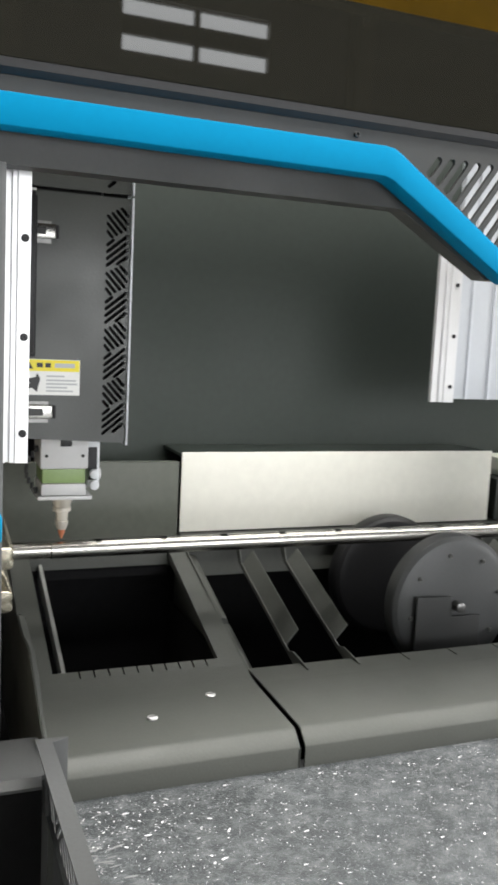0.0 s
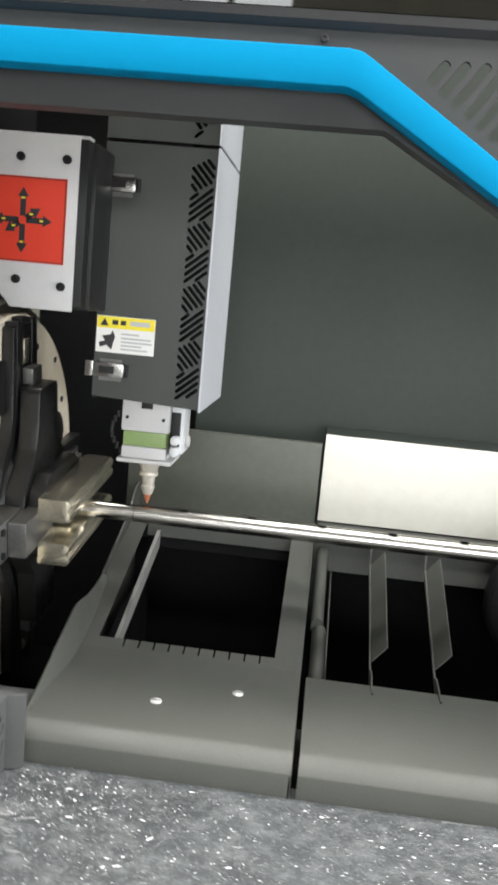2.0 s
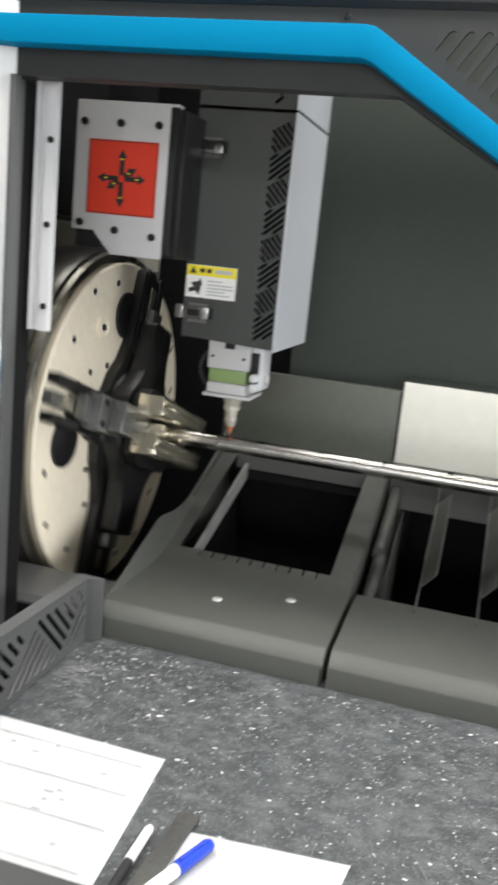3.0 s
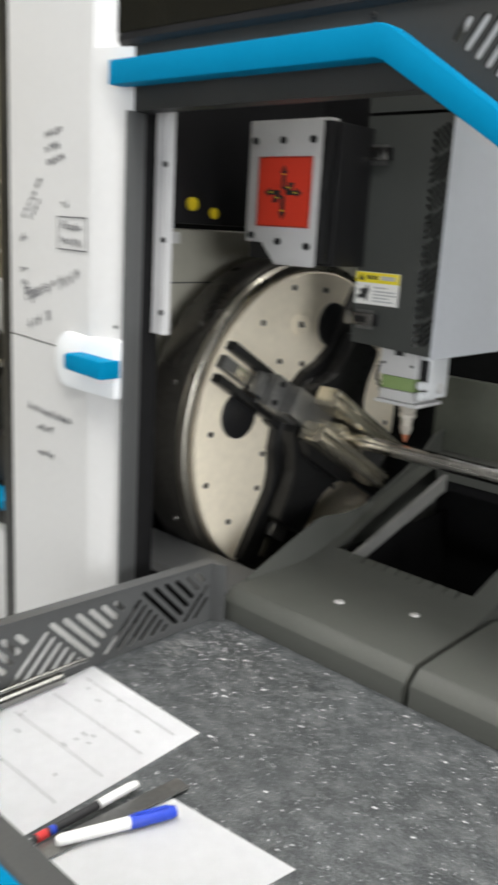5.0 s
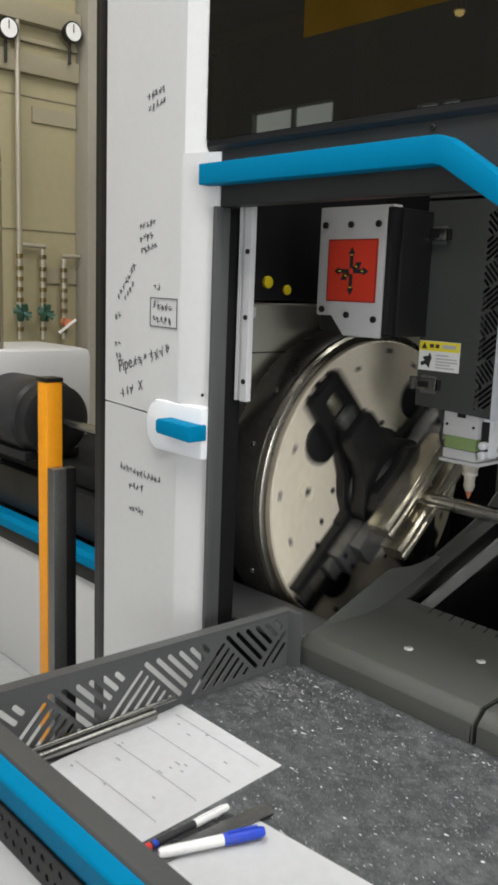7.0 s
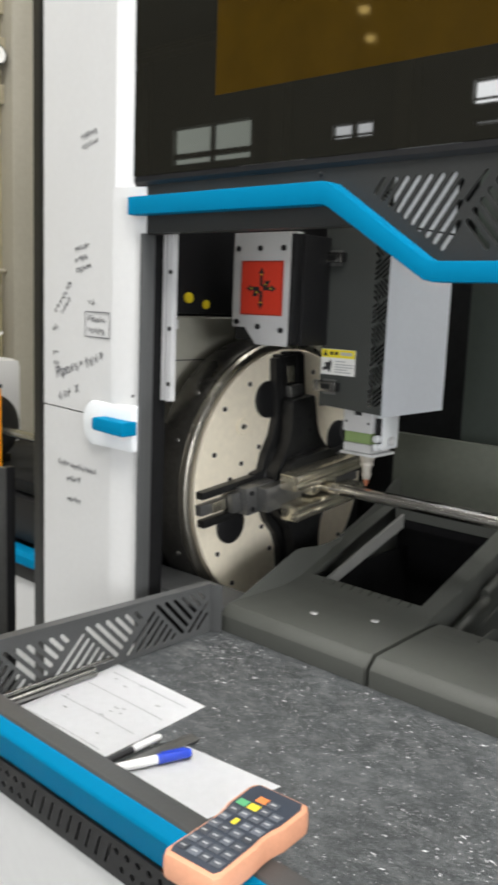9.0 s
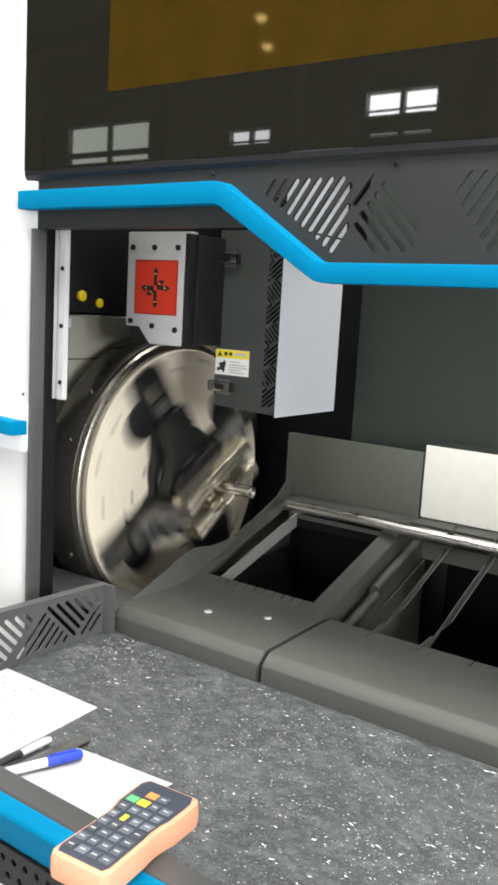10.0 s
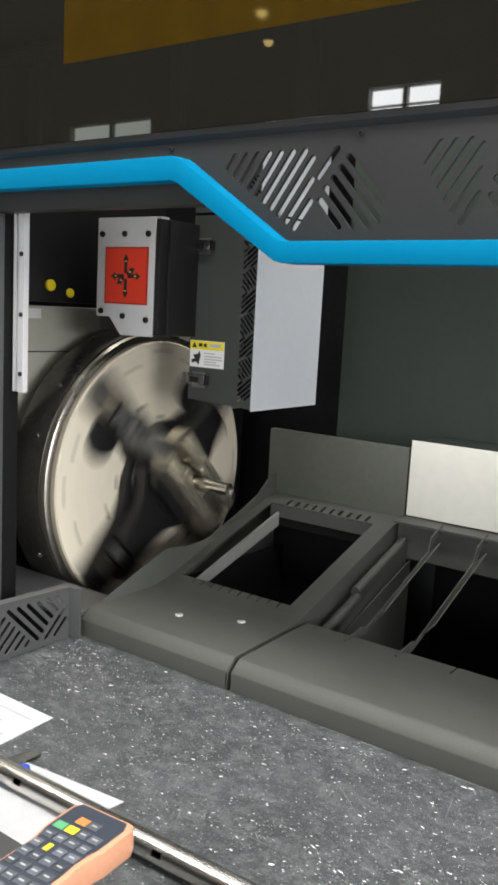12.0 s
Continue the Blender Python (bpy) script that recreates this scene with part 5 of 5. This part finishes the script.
def rest_roller():
    def drum(x, y, z, r, depth):
        t = thing("support_drum", (x, y, z - r), "black round support drum with a bolted end plate, darker at the shaded rear", "support drum", group="support drums")
        # The rear drum takes a blacker material to show it lying in shade.
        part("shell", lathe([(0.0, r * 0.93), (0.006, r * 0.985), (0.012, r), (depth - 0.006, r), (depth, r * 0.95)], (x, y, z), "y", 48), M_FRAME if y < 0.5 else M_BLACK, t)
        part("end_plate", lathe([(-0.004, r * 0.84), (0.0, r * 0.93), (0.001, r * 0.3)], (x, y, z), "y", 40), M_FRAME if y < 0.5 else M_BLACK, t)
        if y > 0.5:
            return t
        part("axle", lathe([(-0.028, 0.006), (-0.026, 0.011), (-0.0045, 0.011)], (x, y, z), "y", 16), M_GREYSTEEL, t)
        for k in range(8):
            a = 2 * math.pi * k / 8 + 0.2
            part("bolt", bolt_head((x + r * 0.74 * math.cos(a), y - 0.0045, z + r * 0.74 * math.sin(a)), "y", 0.0048, 0.004, -1), M_GREYSTEEL, t)
        part("bracket", prism([(x - r * 0.70, z - 0.2), (x - r * 0.70, z + 0.028), (x - r * 0.14, z + 0.024), (x - r * 0.12, z - 0.02), (x + r * 0.36, z - 0.02), (x + r * 0.36, z - 0.2)], "y", y - 0.02, y - 0.015, bevel=0.001), M_HEADER, t)
        return t
    drum(0.52, 0.36, 0.960, 0.151, 0.044)
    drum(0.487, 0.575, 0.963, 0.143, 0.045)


rest_roller()


# ---------------------------------------------------------------- beyond the white column
def background():
    # orange light-curtain post with its dark bracket
    t = thing("orange_safety_post", (-1.21, -0.02, 0.0), "orange painted square safety post with a dark cap", "safety post")
    part("post", box(-1.245, -1.20, -0.077, -0.032, 0.0, 1.303, 0.004), M_POST, t)
    part("cap", box(-1.247, -1.198, -0.079, -0.030, 1.3035, 1.314, 0.003), M_DARKSTEEL, t)
    part("foot", box(-1.30, -1.185, -0.13, 0.04, 0.0, 0.012), M_POST, t)
    t = thing("sensor_post", (-1.165, -0.055, 0.0), "dark grey sensor bar beside the orange post", "sensor bar")
    part("bar", box(-1.18, -1.15, -0.087, -0.050, 0.0, 1.095, 0.003), M_GREYSTEEL, t)
    part("front", box(-1.18, -1.152, -0.0495, -0.022, 0.0, 1.093, 0.002), M_BLACK, t)
    # feeding bed that carries the tube towards the chuck, with its own drum
    t = thing("feeding_bed", (-2.1, 0.7, 0.0), "tube feeding bed with dark top, blue band and white base", "machine bed")
    part("base", box(-3.4, -0.96, 0.425, 1.10, 0.0, 0.515, 0.01), M_WHITE, t)
    part("dark_band", box(-3.4, -0.96, 0.412, 1.10, 0.52, 0.572, 0.004), M_BLACK, t)
    part("blue_band", prism([(0.46, 0.576), (0.402, 0.576), (0.396, 0.584), (0.398, 0.612), (0.412, 0.626), (0.46, 0.626)], "x", -3.4, -0.96, bevel=0.002), M_BLUE, t, "blue painted band")
    part("bed", box(-3.4, -0.96, 0.47, 1.10, 0.63, 0.80, 0.02), M_BLACK, t)
    part("carriage", box(-2.75, -1.75, 0.50, 1.05, 0.805, 0.86, 0.02), M_INSIDE, t)
    t = thing("feeding_chuck", (-2.4, 0.56, 0.86), "black round feeding drum before a white rounded housing", "chuck")
    part("housing", box(-3.05, -2.6, 0.10, 0.94, 0.865, 1.262, 0.04), M_WHITE, t, "white rounded housing")
    part("drum", lathe([(-0.38, 0.12), (-0.38, 0.15), (-0.10, 0.155), (-0.085, 0.142), (-0.02, 0.138), (0, 0.10), (0.0, 0.02)], (-2.2, 0.54, 1.02), "x", 40), M_BLACK, t)
    part("saddle", box(-2.55, -2.25, 0.42, 0.66, 0.862, 0.90, 0.01), M_BLACK, t)
    part("spindle", cyl((-2.198, 0.54, 1.02), "x", 0.018, 0.62, 20), M_CHROME, t)
    t = thing("grab_hoop", (-2.665, 0.52, 0.80), "polished stainless hoop standing on the feeding bed", "grab rail")
    hoop = bmesh.new()
    line = [(-2.665, 0.801), (-2.665, 2.02)] + [(-2.785 + 0.12 * math.cos(a * math.pi / 12), 2.02 + 0.12 * math.sin(a * math.pi / 12)) for a in range(1, 7)] + [(-3.05, 2.14)]
    rings = []
    for i, (x, z) in enumerate(line):
        x0_, z0_ = line[max(i - 1, 0)]
        x1_, z1_ = line[min(i + 1, len(line) - 1)]
        d = Vector((x1_ - x0_, 0, z1_ - z0_)).normalized()
        nn = Vector((d.z, 0, -d.x))
        rings.append([hoop.verts.new(Vector((x, 0.52, z)) + nn * 0.026 * math.cos(q * math.pi / 8) + Vector((0, 1, 0)) * 0.026 * math.sin(q * math.pi / 8)) for q in range(16)])
    for r0, r1 in zip(rings, rings[1:]):
        for q in range(16):
            hoop.faces.new((r0[q], r0[(q + 1) % 16], r1[(q + 1) % 16], r1[q]))
    hoop.faces.new(rings[0])
    hoop.faces.new(rings[-1])
    part("tube", hoop, M_TUBE, t)
    part("foot_flange", cyl((-2.665, 0.52, 0.801), "z", 0.05, 0.008, 24), M_CHROME, t)
    for x, y in ((-6.5, -9.2), (-7.15, -10.3)):
        t = thing("hall_lamp", (x, y, 5.6), "round high-bay lamp hanging from the hall ceiling", "lamp", group="hall lamps")
        part("shade", lathe([(0.0, 0.09), (0.02, 0.10), (0.14, 0.08), (0.22, 0.05), (0.24, 0.02)], (x, y, 5.6), "z", 24), M_FRAME, t)
        part("lens", lathe([(-0.07, 0.03), (-0.05, 0.06), (-0.0005, 0.075)], (x, y, 5.6), "z", 24), glow("lamp_lens", (1.0, 0.72, 0.25), 10.0), t)
        part("cable", cyl((x, y, 5.84), "z", 0.012, 1.06, 10), M_BLACK, t)
    # pipes on the west wall
    solid("hall_column", box(-3.998, -3.86, 1.70, 1.89, 0.0, 6.89, 0.006), M_COLUMN, "grey painted steel column against the hall wall", "column", kind="structure")
    for y in (1.30, 1.45):
        t = thing("air_pipe", (-3.95, y, 1.2), "grey compressed-air pipe down the wall with valves", "pipe", group="air pipes")
        part("pipe", cyl((-3.95, y, 1.2), "z", 0.015, 2.9 if y < 1.4 else 0.53, 14), M_PIPE, t)
        if y > 1.4:
            part("elbow", cyl((-3.95, 1.315, 1.745), "y", 0.013, 0.15, 14), M_PIPE, t)
        for z in (1.25, 1.31, 1.42, 1.48, 1.54, 1.60, 1.67):
            part("fitting", cyl((-3.95, y, z), "z", 0.021, 0.024, 12), M_BRASS, t)
        v = part("valve", cyl((-3.95, y, 1.355), "x", 0.026, 0.05, 12), M_BRASS, t)
        for k in range(7):
            a = k * 0.9 + y
            b = box(-0.006, 0.006, -0.055, 0.055, -0.007, 0.007)
            bmesh.ops.rotate(b, verts=b.verts, cent=(0, 0, 0), matrix=Matrix.Rotation(a, 3, "X") @ Matrix.Rotation(0.5 * math.sin(3 * a), 3, "Z"))
            bmesh.ops.translate(b, verts=b.verts, vec=(-3.89, y - 0.015, 1.36))
            part("handle", b, M_TEAL, v)
    t = thing("branch_pipe", (-3.95, 1.59, 1.2), "grey branch pipe with brass fittings on the wall", "pipe", group="air pipes")
    part("pipe", cyl((-3.95, 1.59, 1.2), "z", 0.015, 0.48, 14), M_PIPE, t)
    part("elbow", cyl((-3.95, 1.575, 1.695), "y", 0.013, 0.12, 14), M_PIPE, t)
    for z in (1.24, 1.36, 1.42, 1.48, 1.54, 1.60):
        part("fitting", cyl((-3.95, 1.59, z), "z", 0.021, 0.024, 12), M_BRASS, t)
    v = part("valve", cyl((-3.95, 1.59, 1.30), "x", 0.028, 0.05, 12), M_TIP, t, "copper coloured valve")
    b = box(-0.005, 0.005, -0.07, 0.07, -0.008, 0.008, 0.002)
    bmesh.ops.rotate(b, verts=b.verts, cent=(0, 0, 0), matrix=Matrix.Rotation(0.6, 3, "X"))
    bmesh.ops.translate(b, verts=b.verts, vec=(-3.892, 1.58, 1.28))
    part("handle", b, M_LABEL, v, "pale valve lever")
    for y, z in ((1.22, 2.885), (1.62, 2.949)):
        t = thing("pressure_gauge", (-3.9, y, z), "round white pressure gauge in a dark rim on the wall", "pressure gauge", group="pressure gauges")
        part("rim", lathe([(-0.04, 0.05), (0.0, 0.058), (0.012, 0.058), (0.012, 0.05)], (-3.9, y, z), "x", 28), M_DARKSTEEL, t)
        part("dial", cyl((-3.8878, y, z), "x", 0.049, 0.002, 28), M_LABEL, t)
        part("pointer", box(-3.8855, -3.884, y - 0.003, y + 0.003, z - 0.005, z + 0.04), M_INK, t)
        part("stem", cyl((-3.93, y, z - 0.17), "z", 0.009, 0.115, 10), M_DARKSTEEL, t)
    for x1, z0, z1 in ((-3.93, 2.955, 3.065), (-3.95, 2.69, 2.80), (-3.97, 2.86, 2.885), (-3.95, 3.2, 3.3)):
        solid("wall_duct", box(-3.998, x1, -1.0, 1.699, z0, z1, 0.008), M_DUCT, "brown-grey cable duct along the hall wall", "cable duct", group="wall ducts")
    for z in (1.835, 2.575):
        solid("trim_wall_joint", box(-3.9985, -3.992, -1.0, 1.699, z, z + 0.008), M_DUCT, "dark joint line of the wall panels", "trim", kind="structure")
    solid("wall_plate", box(-3.998, -3.985, 1.41, 1.695, 2.44, 2.525), M_DUCT, "small brown-grey plate on the hall wall", "wall plate")
    solid("wall_plate", box(-3.998, -3.985, 1.47, 1.695, 1.53, 1.62), M_DUCT, "small brown-grey plate on the hall wall", "wall plate")


background()


# ---------------------------------------------------------------- what moves
def motions():
    a = AXIS
    turns = [(0.0, 6), (1.0, 6), (2.0, 6), (2.4, 4), (2.5, -2), (2.6, -20), (2.7, -32), (2.8, -32), (2.9, -27), (3.0, -19), (3.1, 0), (3.2, 20), (3.4, 30), (3.8, 20), (4.2, 5), (4.6, 0), (4.8, -4), (4.9, -18), (5.0, -31), (5.1, -31), (5.2, -24), (5.3, -8), (5.4, 12), (5.5, 28), (5.6, 31), (5.7, 30), (5.8, 24), (5.9, 10), (6.0, 6), (6.4, 6), (6.7, 6), (7.1, 60), (7.5, 125), (7.9, 190), (8.2, 245), (8.3, 258), (8.4, 272), (8.5, 290), (8.6, 305), (8.7, 316), (8.8, 355), (8.9, 365), (9.0, 366), (9.3, 366), (9.6, 366),
             (9.7, 400), (9.8, 450), (9.9, 488), (10.0, 572), (10.1, 600), (10.2, 645), (10.3, 712), (10.4, 765), (10.5, 810), (10.6, 855), (10.7, 902), (10.8, 960), (10.9, 990), (11.0, 1068), (11.1, 1125), (11.2, 1170), (11.3, 1215), (11.4, 1262), (11.5, 1320), (11.6, 1370), (11.7, 1442), (11.8, 1485), (11.9, 1515), (12.0, 1575)]
    walk(CHUCK, [(t, pose(a.x, a.y, a.z, r, 0, 0)) for t, r in turns])
    walk(HEAD, [(t, pose(-0.311, 0.422, z)) for t, z in ((0, 1.126), (5, 1.126), (9.1, 1.126), (9.2, 1.128), (9.3, 1.185), (9.4, 1.30), (9.5, 1.36), (9.7, 1.37), (12, 1.37))])
    tube = [(0, -0.33, 0.42, 1.105, 0, 0), (5, -0.33, 0.42, 1.105, 0, 0), (9.2, -0.33, 0.42, 1.105, 0, 0), (9.3, -0.33, 0.425, 1.11, 0, 0), (9.4, -0.33, 0.46, 1.135, 0, 0), (9.5, -0.33, 0.49, 1.15, 0, 0), (9.6, -0.33, 0.515, 1.14, 0, 0), (9.8, -0.33, 0.56, 1.085, 0, 0), (10.0, -0.33, 0.583, 1.048, 0, -1), (10.2, -0.33, 0.550, 1.037, 10, -1), (10.3, -0.33, 0.495, 1.017, 20, -1), (10.4, -0.33, 0.418, 0.991, 30, -1), (10.5, -0.33, 0.328, 0.960, 40, -1), (10.6, -0.33, 0.235, 0.931, 45, -1),
            (10.7, -0.33, 0.150, 0.922, 50, -1), (10.8, -0.33, 0.070, 0.921, 55, -1), (10.9, -0.335, 0.005, 0.905, 55, -1), (11.0, -0.345, -0.040, 0.867, 50, -0.5), (11.1, -0.345, -0.115, 0.867, 30, 0), (11.2, -0.345, -0.187, 0.867, 5, 1), (11.3, -0.345, -0.245, 0.868, -20, 1.5), (11.4, -0.345, -0.290, 0.869, -40, 2), (11.6, -0.345, -0.370, 0.870, -70, 0.8), (11.8, -0.345, -0.420, 0.870, -90, 1), (12.0, -0.345, -0.462, 0.870, -110, 1.5)]
    walk(TUBE, [(t, pose(x, y, z, rx, 0, rz)) for t, x, y, z, rx, rz in tube])


motions()
